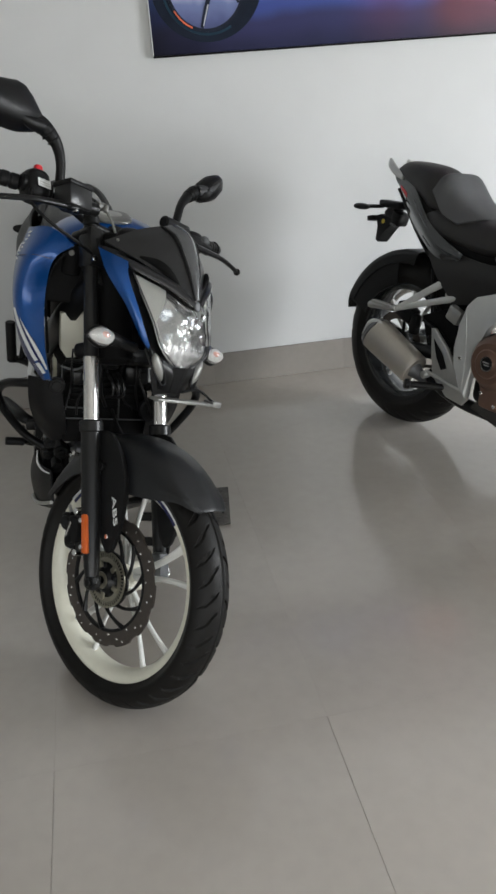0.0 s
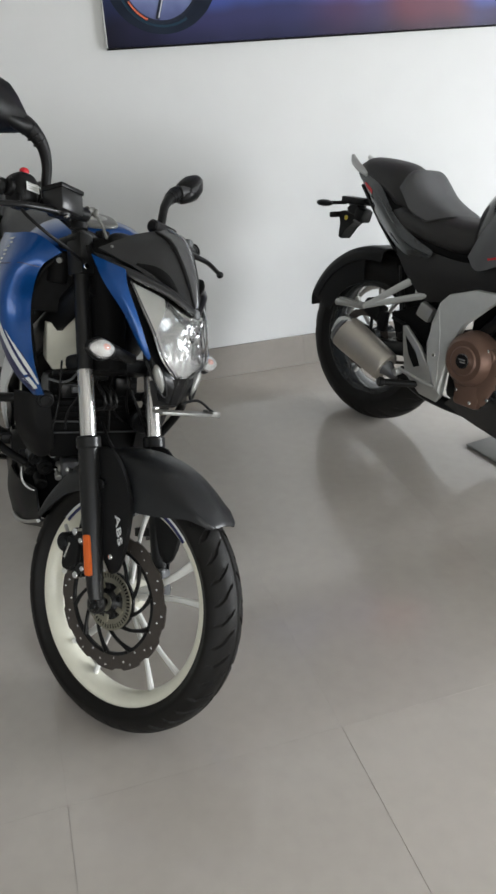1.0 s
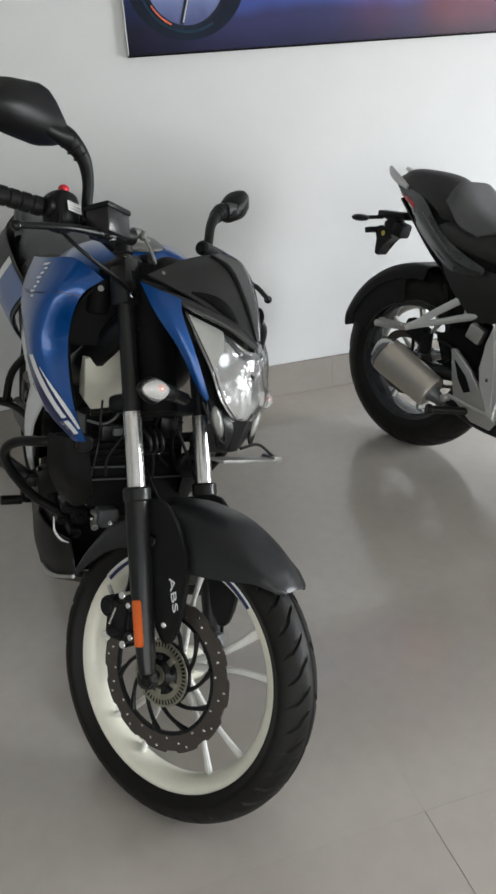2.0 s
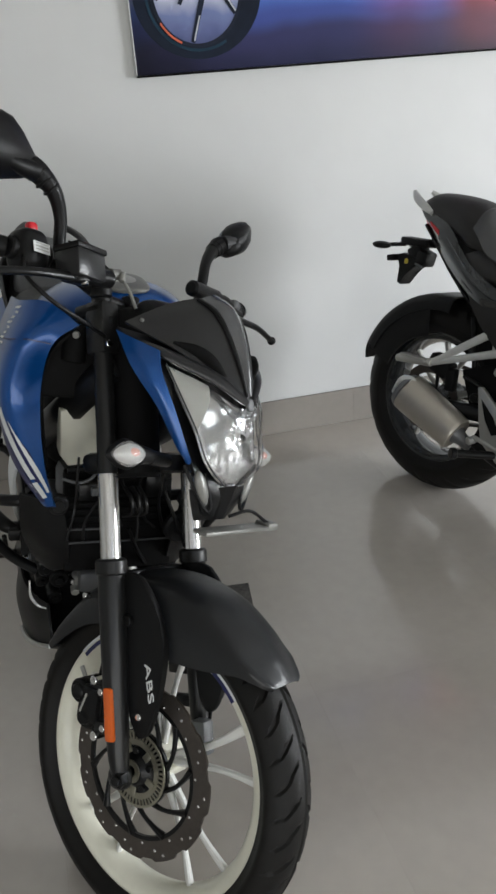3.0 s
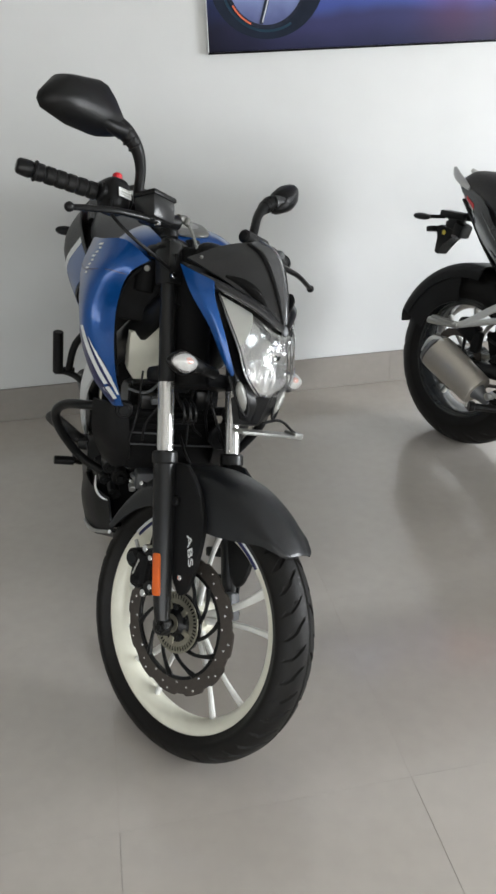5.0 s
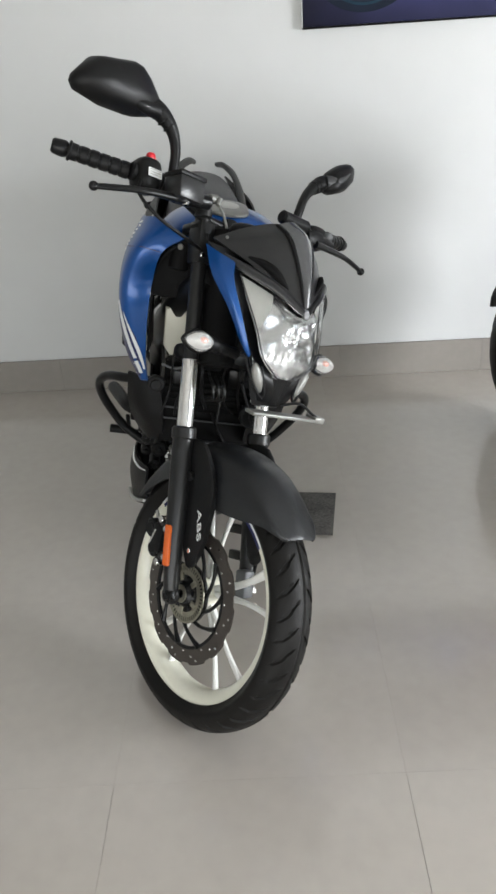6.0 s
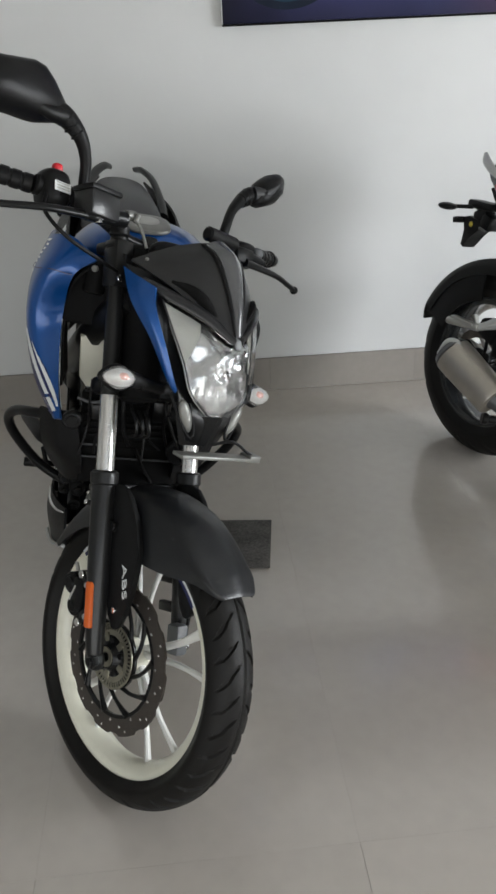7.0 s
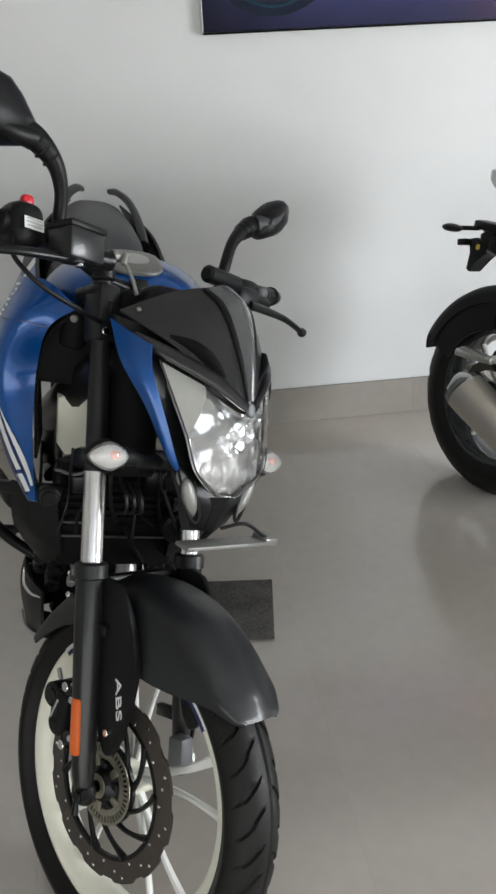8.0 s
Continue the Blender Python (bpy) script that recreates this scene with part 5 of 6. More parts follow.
    part("engine_bolts", join(*[rod((0.96, y, z), (0.985, y, z), 0.008, 8) for y in (-0.07, 0.07) for z in (0.10, 0.16)], *[rod((0.70 + 0.078 * math.cos(a), -0.14, 0.02 + 0.078 * math.sin(a)), (0.70 + 0.078 * math.cos(a), -0.152, 0.02 + 0.078 * math.sin(a)), 0.006, 8) for a in (0.3, 1.5, 2.6, 3.8, 5.1)]), CHROME, eng, kind="stuff")
    part("exhaust_pipe", tube([(0.97, 0.03, 0.20), (1.03, 0.03, 0.10), (1.01, 0.02, -0.06), (0.90, 0.0, -0.12), (0.70, 0.0, -0.13)], 0.020, 6, 16), ALLOY, ob)
    part("silencer", hull([(0.34, -0.03, -0.17, -0.08, 0.05, 0.06), (0.45, -0.03, -0.19, -0.05, 0.09, 0.09), (0.66, -0.02, -0.19, -0.06, 0.09, 0.09), (0.74, -0.01, -0.17, -0.09, 0.05, 0.05)], 24, 3, 3), SATIN, ob, "black underbelly silencer")
    for s in (-1, 1):
        rows = [[(1.045, s * 0.118, -0.005), (1.030, s * 0.122, 0.03), (0.985, s * 0.122, 0.055)],
                [(0.960, s * 0.142, -0.060), (0.930, s * 0.152, -0.01), (0.900, s * 0.150, 0.04)],
                [(0.820, s * 0.150, -0.110), (0.800, s * 0.165, -0.04), (0.790, s * 0.155, 0.02)],
                [(0.620, s * 0.130, -0.145), (0.600, s * 0.140, -0.09), (0.590, s * 0.135, -0.05)]]
        pan = part("belly_pan", panel(rows, 0.006, 5, 5), BLACK, ob, "black belly pan with a silver edge")
        part("pan_trim", tube([(0.990, s * 0.160, 0.118), (1.000, s * 0.159, 0.089), (1.005, s * 0.146, 0.068), (1.002, s * 0.128, 0.056)], [0.0015, 0.0028, 0.0028, 0.0015], 4, 8), ALLOY, pan, "silver inner edge")
        part("pan_stripe", tube([(1.052, s * 0.124, -0.002), (0.985, s * 0.145, -0.040), (0.93, s * 0.157, -0.062), (0.88, s * 0.163, -0.070)], 0.0046, 5, 8), ALLOY, pan)
    part("belly_floor", panel([[(1.045, -0.118, -0.005), (1.05, 0, -0.02), (1.045, 0.118, -0.005)], [(0.96, -0.142, -0.06), (0.97, 0, -0.09), (0.96, 0.142, -0.06)], [(0.82, -0.150, -0.11), (0.82, 0, -0.15), (0.82, 0.150, -0.11)]], 0.005, 4, 4), BLACK, ob)
    part("seat", hull([(0.60, 0, 0.46, 0.545, 0.07, 0.06), (0.52, 0, 0.45, 0.555, 0.12, 0.10), (0.38, 0, 0.45, 0.545, 0.15, 0.125), (0.26, 0, 0.47, 0.555, 0.15, 0.12)][::-1], 30, 2.8, 5), SEAT, ob, "black stepped rider seat")
    part("passenger_seat", hull([(-0.28, -0.005, 0.555, 0.595, 0.055, 0.045), (-0.18, -0.005, 0.54, 0.615, 0.095, 0.075), (0.05, -0.005, 0.51, 0.620, 0.125, 0.095), (0.18, -0.005, 0.48, 0.602, 0.135, 0.105), (0.27, -0.005, 0.47, 0.55, 0.12, 0.09)], 30, 2.6, 5), SEAT_G_SHEEN, ob, "raised dark grey passenger seat")
    for s in (-1, 1):
        T = [[(0.52, s * 0.150, 0.500), (0.25, s * 0.160, 0.540), (0.00, s * 0.146, 0.574), (-0.25, s * 0.075, 0.600)],
             [(0.48, s * 0.185, 0.420), (0.22, s * 0.198, 0.445), (0.00, s * 0.188, 0.478), (-0.25, s * 0.100, 0.550)],
             [(0.42, s * 0.140, 0.330), (0.18, s * 0.140, 0.330), (0.00, s * 0.118, 0.360), (-0.20, s * 0.070, 0.470)]]
        tp = part("tail_panel", panel(T, 0.006, 6, 5), BLACK, ob, "black tail panel with white and blue stripes")
        for v0, v1, m in ((0.285, 0.345, WHITE), (0.03, 0.28, BLUE)):
            part("stripe", strip(T, 0.03, 0.95, v0, v1, -0.0045 if s < 0 else 0.0045), m, tp)
        part("grab_rail", tube([(0.10, s * 0.118, 0.560), (0.0, s * 0.112, 0.595), (-0.12, s * 0.092, 0.630), (-0.21, s * 0.062, 0.642), (-0.265, s * 0.042, 0.634)], [0.014, 0.012, 0.011, 0.010, 0.008], 6, 10, 1.3), SATIN, ob, "black passenger grab rail")
        ind = part("rear_indicator", join(rod((-0.28, s * 0.05, 0.46), (-0.285, s * 0.14, 0.455), 0.008, 10), blob((-0.285, s * 0.172, 0.455), (0.035, 0.075, 0.034), 2.2, 16)), BLACK, ob)
        part("indicator_lens", blob((-0.298, s * 0.172, 0.455), (0.024, 0.062, 0.026), 2.1, 14), CLEAR, ind)
        part("swingarm", tube([(0.50, s * 0.10, 0.06), (0.30, s * 0.105, 0.04), (0.05, s * 0.105, 0.0), (-0.04, s * 0.105, 0.0)], [0.030, 0.028, 0.024, 0.022], 5, 12, 0.6), SATIN, ob)
        part("tail_lamp", rbox((-0.300, s * 0.028, 0.530), (0.02, 0.018, 0.05), 0.006, (0, -30, 0)), RED, ob)
    part("tail_core", hull([(-0.24, 0, 0.50, 0.60, 0.06, 0.07), (0.0, 0, 0.38, 0.575, 0.10, 0.14), (0.25, 0, 0.34, 0.545, 0.13, 0.155), (0.50, 0, 0.34, 0.50, 0.13, 0.145), (0.62, 0, 0.38, 0.48, 0.10, 0.12)], 24, 3, 4), DEEP, ob)
    part("rear_mudguard", panel([[(-0.20, -0.06, 0.55), (-0.20, 0, 0.56), (-0.20, 0.06, 0.55)], [(-0.34, -0.05, 0.42), (-0.35, 0, 0.43), (-0.34, 0.05, 0.42)], [(-0.44, -0.045, 0.26), (-0.45, 0, 0.26), (-0.44, 0.045, 0.26)]], 0.006, 4, 4), BLACK, ob)
    part("shock_absorber", join(rod((0.40, 0, 0.08), (0.34, 0, 0.34), 0.018, 14)), SATIN, ob)
    part("chain", join(rod((0.52, 0.082, 0.09), (0.0, 0.082, 0.105), 0.007, 8), rod((0.52, 0.082, 0.03), (0.0, 0.082, -0.105), 0.007, 8)), STEEL, ob)
    part("side_stand", join(tube([(0.55, 0.11, -0.10), (0.52, 0.18, -0.20), (0.49, 0.255, -0.352)], [0.014, 0.012, 0.011], 4, 12), rbox((0.485, 0.262, -0.358), (0.06, 0.04, 0.008), 0.003, (12, 0, 0))), SATIN, ob, "black side stand, folded out")
    part("brake_pedal", join(tube([(0.56, -0.14, -0.04), (0.62, -0.155, -0.03), (0.668, -0.180, -0.002)], 0.008, 5, 10), rod((0.672, -0.182, -0.001), (0.676, -0.236, 0.003), 0.0125, 14), rod((0.674, -0.180, 0.006), (0.700, -0.188, 0.060), 0.006, 10)), BLACK, ob, "black brake pedal with a round tip")


def build_blue_motorcycle():
    global XF, LIFT
    LIFT = -0.0042
    ob = thing("motorcycle", BASE, "blue and black naked motorcycle on its stand, wheel turned", "motorcycle", "motorcycles in the showroom")
    XF = BASE.inverted() @ STEER
    front_wheel(ob), fork(ob), front_fender(ob), headlight(ob), handlebar(ob), mirrors(ob)
    XF = BASE.inverted() @ BODY
    blue_body(ob)
    rear_wheel(ob, CREAM)
    XF = Matrix()
    return ob


build_blue_motorcycle()


# ---- the black and grey motorcycle ----
def hoop(r0, r1, y0, y1, a0, a1, n=14):
    """Rows of an arched guard over a wheel."""
    rows = []
    for i in range(n + 1):
        a = radians(a0 + (a1 - a0) * i / n)
        c, s = math.cos(a), math.sin(a)
        rows.append([(r0 * c, -y0, r0 * s), (r1 * 0.985 * c, -y1, r1 * 0.985 * s), (r1 * c, 0, r1 * s), (r1 * 0.985 * c, y1, r1 * 0.985 * s), (r0 * c, y0, r0 * s)])
    return rows


def grey_rear(ob):
    global XF
    wheel = cast_wheel("rear_wheel", DARKG, ob, "dark cast alloy rear wheel with grey spokes", 0.212, 0.100, 0.042, 0.12, 5, 10, 16, 0.0090, 8, spoke_paint=ALLOY)
    part("tyre", tyre_mesh(0.316, 0.136, 0.210, 26, 10, 32), RUBBER, wheel, "wide black rear tyre", 25)
    part("brake_disc", wavy_disc(0.115, 0.085, 10, -0.076, 0.0045), STEEL, wheel)
    part("disc_carrier", lathe([(0.030, -0.078), (0.052, -0.078), (0.052, -0.072), (0.030, -0.072)], 32, True), SATIN, wheel)
    for i in range(6):
        part("carrier_arm", tube([(r * math.cos(radians(60 * i) + d), -0.075, r * math.sin(radians(60 * i) + d)) for r, d in ((0.045, 0), (0.07, 0.2), (0.09, 0.3))], 0.006, 3, 8), SATIN, wheel)
    part("axle", rod((0, -0.13, 0), (0, 0.13, 0), 0.011, 16), ALLOY, wheel)
    hug = part("rear_hugger", panel(hoop(0.288, 0.336, 0.078, 0.066, 84, 158), 0.005, 1, 4), BLACK, ob, "black plastic rear hugger")
    part("hugger_bracket", tube([(0.12, -0.072, 0.29), (0.16, -0.085, 0.16), (0.18, -0.095, 0.04)], 0.009, 5, 10), BLACK, hug)
    skirt = [[Vector((r * math.cos(radians(a)), -0.074 - 0.006 * (r < 0.25), r * math.sin(radians(a)))) for r in (0.205, 0.24, 0.28, 0.312)] for a in range(100, 164, 6)]
    part("hugger_skirt", sheet(skirt, 0.005), BLACK, hug, "black side of the hugger")
    part("hugger_flap", panel([[(-0.300, -0.066, 0.140), (-0.314, 0, 0.142), (-0.300, 0.066, 0.140)], [(-0.318, -0.060, 0.100), (-0.330, 0, 0.100), (-0.318, 0.060, 0.100)], [(-0.322, -0.052, 0.062), (-0.332, 0, 0.060), (-0.322, 0.052, 0.062)]], 0.006, 3, 3), BLACK, hug)
    part("rear_caliper", join(rbox((0.035, -0.080, 0.120), (0.085, 0.050, 0.055), 0.010, (0, 20, 0)), rbox((0.085, -0.085, 0.085), (0.035, 0.030, 0.075), 0.008)), BLACK, ob, "black rear brake caliper")
    for s in (-1, 1):
        part("swingarm", tube([(0.50, s * 0.10, 0.05), (0.25, s * 0.108, 0.02), (0.05, s * 0.108, 0.0), (-0.05, s * 0.108, 0.0)], [0.034, 0.030, 0.026, 0.022], 5, 12, 0.6), SATIN, ob, "black swingarm")
    straight, XF = XF, XF @ Matrix.Translation((0.004, 0, -0.024))
    can = part("muffler", join(tube([(0.198, -0.173, -0.024), (0.192, -0.174, -0.021), (0.150, -0.182, 0.000), (0.045, -0.198, 0.050), (0.012, -0.203, 0.066)], [0.050, 0.056, 0.058, 0.062, 0.061], 3, 28, 0.92)), CAN, ob, "short brushed silver muffler")
    part("muffler_inlet", tube([(0.245, -0.160, -0.050), (0.215, -0.170, -0.033), (0.190, -0.174, -0.020)], [0.018, 0.022, 0.034], 4, 20), GUNMETAL, can)
    part("muffler_end", join(tube([(0.012, -0.2045, 0.066), (-0.004, -0.206, 0.073)], [0.062, 0.054], 1, 28, 0.92), rod((0.0, -0.206, 0.058), (-0.012, -0.208, 0.064), 0.018, 18)), GUNMETAL, can)
    part("heat_shield", tube([(0.055, -0.215, 0.100), (0.030, -0.222, 0.112), (0.000, -0.232, 0.105), (-0.022, -0.238, 0.060)], [0.006, 0.012, 0.012, 0.006], 5, 8, 0.4), SILVER, can)
    XF = straight
    part("exhaust_pipe", tube([(0.245, -0.155, -0.048), (0.36, -0.12, -0.11), (0.55, -0.06, -0.14), (0.85, 0.0, -0.14), (1.00, 0.0, -0.02), (0.96, 0.0, 0.14)], 0.022, 6, 16), SATIN, ob)
    # Black box added to close the see-through gap by the frame cover.
    part("engine_filler", rbox((0.575, 0, 0.165), (0.22, 0.20, 0.22), 0.02), DEEP, ob, "black filler box behind the engine covers")
    # Black plate added in place of the dark clutter beside the muffler.
    part("dark_filler", plate([(0.13, 0.13), (0.30, 0.20), (0.37, 0.16), (0.37, -0.02), (0.27, -0.05), (0.18, 0.02)], -0.085, 0.040, 0.008), DEEP, ob, "black filler plate behind the hanger")
    part("inner_bracket", join(tube([(0.15, -0.112, 0.115), (0.22, -0.118, 0.100), (0.30, -0.115, 0.055)], 0.007, 4, 8), rod((0.20, -0.105, 0.06), (0.20, -0.122, 0.06), 0.014, 14)), SATIN, ob)
    peg = part("footpeg_hanger", plate([(0.246, 0.112), (0.262, 0.116), (0.330, 0.062), (0.405, -0.030), (0.452, -0.078), (0.430, -0.108), (0.360, -0.100), (0.285, -0.045), (0.268, 0.020)], -0.165, 0.016, 0.005), ALLOY, ob, "cast alloy footpeg hanger")
    # Black plate laid on the solid hanger paints the dark of its hole.
    part("hanger_hole_patch", plate([(0.268, 0.082), (0.318, 0.040), (0.345, -0.004), (0.322, -0.014), (0.292, 0.024)], -0.1745, 0.003, 0.001), DEEP, peg)
    part("heel_guard", join(rod((0.345, -0.155, -0.072), (0.275, -0.270, -0.068), 0.012, 14), rod((0.277, -0.267, -0.068), (0.268, -0.282, -0.068), 0.0175, 16)), BLACK, peg, "black rider footpeg")
    part("brake_pedal", join(tube([(0.26, -0.175, -0.035), (0.36, -0.178, -0.052), (0.42, -0.175, -0.06)], 0.007, 4, 10), rod((0.255, -0.190, -0.05), (0.262, -0.165, -0.045), 0.013, 12)), ALLOY, peg)
    for s in (-1, 1):
        arm = part("passenger_bracket", join(tube([(0.010, s * 0.160, 0.136), (0.060, s * 0.150, 0.146), (0.140, s * 0.135, 0.205), (0.235, s * 0.115, 0.272)], [0.010, 0.012, 0.0125, 0.014], 4, 10), tube([(0.045, s * 0.150, 0.138), (0.160, s * 0.138, 0.178), (0.295, s * 0.120, 0.224)], [0.010, 0.011, 0.013], 4, 10), rbox((0.262, s * 0.118, 0.246), (0.05, 0.014, 0.06), 0.006)), SILVER, ob, "silver passenger footrest bracket")
        part("passenger_footpeg", join(rod((0.055, s * 0.160, 0.140), (-0.075, s * 0.172, 0.130), 0.012, 12), rbox((-0.01, s * 0.168, 0.146), (0.10, 0.024, 0.010), 0.003)), ALLOY, arm)
        part("linkage_block", rbox((0.292, s * 0.115, 0.165), (0.060, 0.030, 0.055), 0.010, (0, 20, 0)), ALLOY, arm)


def grey_body(ob):
    for s in (-1, 1):
        side = lambda rows: rows if s < 0 else flip(rows)
        outline = [(0.395, 0.232), (0.425, 0.264), (0.520, 0.296), (0.622, 0.298), (0.632, 0.284), (0.560, 0.250), (0.490, 0.185), (0.466, 0.130), (0.458, 0.040), (0.454, -0.068), (0.420, -0.045), (0.385, 0.030), (0.368, 0.090), (0.380, 0.165)]
        pn = part("frame_cover", plate(outline, s * 0.166, 0.030, 0.009), SILVER, ob, "silver angular frame cover", 25)
        part("cover_fold", tube([(0.398, s * 0.1815, 0.222), (0.420, s * 0.182, 0.120), (0.432, s * 0.182, 0.030), (0.436, s * 0.181, -0.045)], [0.001, 0.0022, 0.0022, 0.001], 4, 8), SILVER, pn)
        part("cover_screw", rod((0.408, s * 0.176, 0.060), (0.408, s * 0.184, 0.060), 0.007, 12), CHROME, pn)
        tail = [[(-0.165, -0.050, 0.612), (-0.02, -0.085, 0.572), (0.100, -0.112, 0.470), (0.200, -0.130, 0.418), (0.300, -0.136, 0.378)],
                [(-0.120, -0.066, 0.575), (-0.01, -0.098, 0.515), (0.105, -0.126, 0.435), (0.200, -0.142, 0.385), (0.310, -0.148, 0.366)],
                [(-0.085, -0.062, 0.545), (-0.010, -0.085, 0.465), (0.105, -0.112, 0.388), (0.195, -0.131, 0.352), (0.290, -0.140, 0.356)]]
        tp = part("tail_panel", panel(side(tail), 0.006, 6, 6), DARKG, ob, "dark grey tail panel with small red marks")
        for k, (u0, u1, v0, v1, m) in enumerate(((0.38, 0.52, 0.09, 0.20, RED), (0.54, 0.62, 0.12, 0.19, LIGHTG), (0.80, 0.84, 0.48, 0.62, GREYP), (0.30, 0.335, 0.30, 0.52, GREYP))):
            part("mark", strip(tail, u0, u1, v0, v1, 0.0042) if s < 0 else strip(flip(tail), u0, u1, 1 - v0, 1 - v1, 0.0042), m, tp)
        part("mid_panel", panel(side([[(0.100, -0.108, 0.400), (0.430, -0.146, 0.365), (0.610, -0.150, 0.405)], [(0.190, -0.128, 0.300), (0.440, -0.155, 0.305), (0.640, -0.158, 0.340)], [(0.290, -0.125, 0.212), (0.460, -0.142, 0.240), (0.640, -0.150, 0.290)]]), 0.006, 5, 5), BLACK_SHEEN, ob, "black side panel under the seat")
        part("grab_rail", tube([(-0.085, s * 0.076, 0.590), (-0.125, s * 0.072, 0.606), (-0.168, s * 0.060, 0.628), (-0.198, s * 0.042, 0.648)], [0.010, 0.013, 0.013, 0.007], 5, 10, 0.7), SILVER, ob, "grey split grab rail")
        part("tank_panel", panel(side([[(0.532, -0.132, 0.548), (0.550, -0.150, 0.552), (0.572, -0.152, 0.540)], [(0.490, -0.152, 0.465), (0.550, -0.181, 0.470), (0.618, -0.178, 0.462)], [(0.450, -0.148, 0.385), (0.510, -0.170, 0.352), (0.615, -0.172, 0.398)]]), 0.006, 6, 6), GUNMETAL, ob, "matt grey knee panel on the tank")
        part("panel_mark", rbox((0.555, s * 0.1785, 0.400), (0.030, 0.003, 0.014), 0.001, (0, -16, 0)), RED, ob)
        part("panel_mark", rbox((0.580, s * 0.1790, 0.408), (0.014, 0.003, 0.014), 0.001, (0, -16, 0)), WHITE, ob)
        ext = [[(0.600, -0.160, 0.415), (0.700, -0.190, 0.420), (0.860, -0.200, 0.440), (1.000, -0.170, 0.460)],
               [(0.640, -0.168, 0.340), (0.740, -0.205, 0.330), (0.900, -0.220, 0.340), (1.060, -0.185, 0.370)],
               [(0.690, -0.155, 0.285), (0.800, -0.190, 0.240), (0.930, -0.205, 0.230), (1.080, -0.175, 0.290)]]
        ex = part("tank_shroud", panel(side(ext), 0.006, 6, 6), GLOSS, ob, "gloss black tank shroud with a red and silver stripe")
        for v0, v1, m in ((0.62, 0.80, RED), (0.82, 0.94, SILVER)):
            part("stripe", strip(ext, v0, v1, 0.20, 0.85, 0.0042, slant=0.0) if s < 0 else strip(flip(ext), v0, v1, 0.80, 0.15, 0.0042), m, ex)
        belly = [[(0.610, -0.150, 0.090), (0.700, -0.160, 0.062), (0.760, -0.160, 0.040), (0.840, -0.130, -0.020)],
                 [(0.540, -0.160, -0.010), (0.660, -0.175, -0.020), (0.780, -0.170, -0.050), (0.880, -0.125, -0.090)],
                 [(0.455, -0.140, -0.100), (0.620, -0.150, -0.135), (0.780, -0.145, -0.165), (0.900, -0.105, -0.170)]]
        bp = part("belly_pan", panel(side(belly), 0.006, 6, 6), GLOSS, ob, "gloss black belly pan")
        inset = [[(0.625, -0.163, 0.078), (0.700, -0.170, 0.055), (0.765, -0.168, 0.030)], [(0.640, -0.176, 0.020), (0.720, -0.184, 0.000), (0.800, -0.178, -0.040)], [(0.665, -0.180, -0.055), (0.740, -0.184, -0.080), (0.815, -0.172, -0.100)]]
        inset = [[(x + 0.016, y, z) for x, y, z in row] for row in inset]
        part("pan_inset", panel(side(inset), 0.005, 5, 5), SLATE, bp, "glossy slate grey inset panel")
        # Black block set on the inset; a slot's inner dark is painted by it.
        part("pan_slot_patch", rbox((0.765, s * 0.186, -0.058), (0.03, 0.006, 0.016), 0.003, (0, 25, 0)), DEEP, bp)
        part("frame_tube", tube([(1.05, s * 0.05, 0.50), (0.85, s * 0.12, 0.36), (0.60, s * 0.13, 0.22), (0.46, s * 0.12, 0.0)], 0.020, 5, 12), SATIN, ob, "black tubular frame")
    part("belly_floor", panel([[(0.455, -0.140, -0.100), (0.455, 0, -0.12), (0.455, 0.140, -0.100)], [(0.62, -0.150, -0.135), (0.62, 0, -0.165), (0.62, 0.150, -0.135)], [(0.78, -0.145, -0.165), (0.78, 0, -0.19), (0.78, 0.145, -0.165)], [(0.90, -0.105, -0.17), (0.90, 0, -0.185), (0.90, 0.105, -0.17)]], 0.006, 4, 4), BLACK, ob)
    part("tail_core", hull([(-0.10, 0, 0.54, 0.60, 0.05, 0.06), (0.02, 0, 0.44, 0.56, 0.085, 0.095), (0.14, 0, 0.36, 0.52, 0.105, 0.118), (0.30, 0, 0.28, 0.44, 0.115, 0.128), (0.45, 0, 0.28, 0.40, 0.11, 0.12)], 24, 3, 4), DEEP, ob, "black filler between the tail panels")
    part("passenger_seat", hull([(-0.145, 0, 0.600, 0.630, 0.050, 0.040), (-0.09, 0, 0.575, 0.650, 0.085, 0.065), (0.03, 0, 0.520, 0.642, 0.112, 0.085), (0.085, 0, 0.480, 0.622, 0.120, 0.090), (0.140, 0, 0.470, 0.590, 0.118, 0.088), (0.200, 0, 0.455, 0.530, 0.115, 0.085)], 32, 2.6, 5), SEAT, ob, "raised black passenger seat")
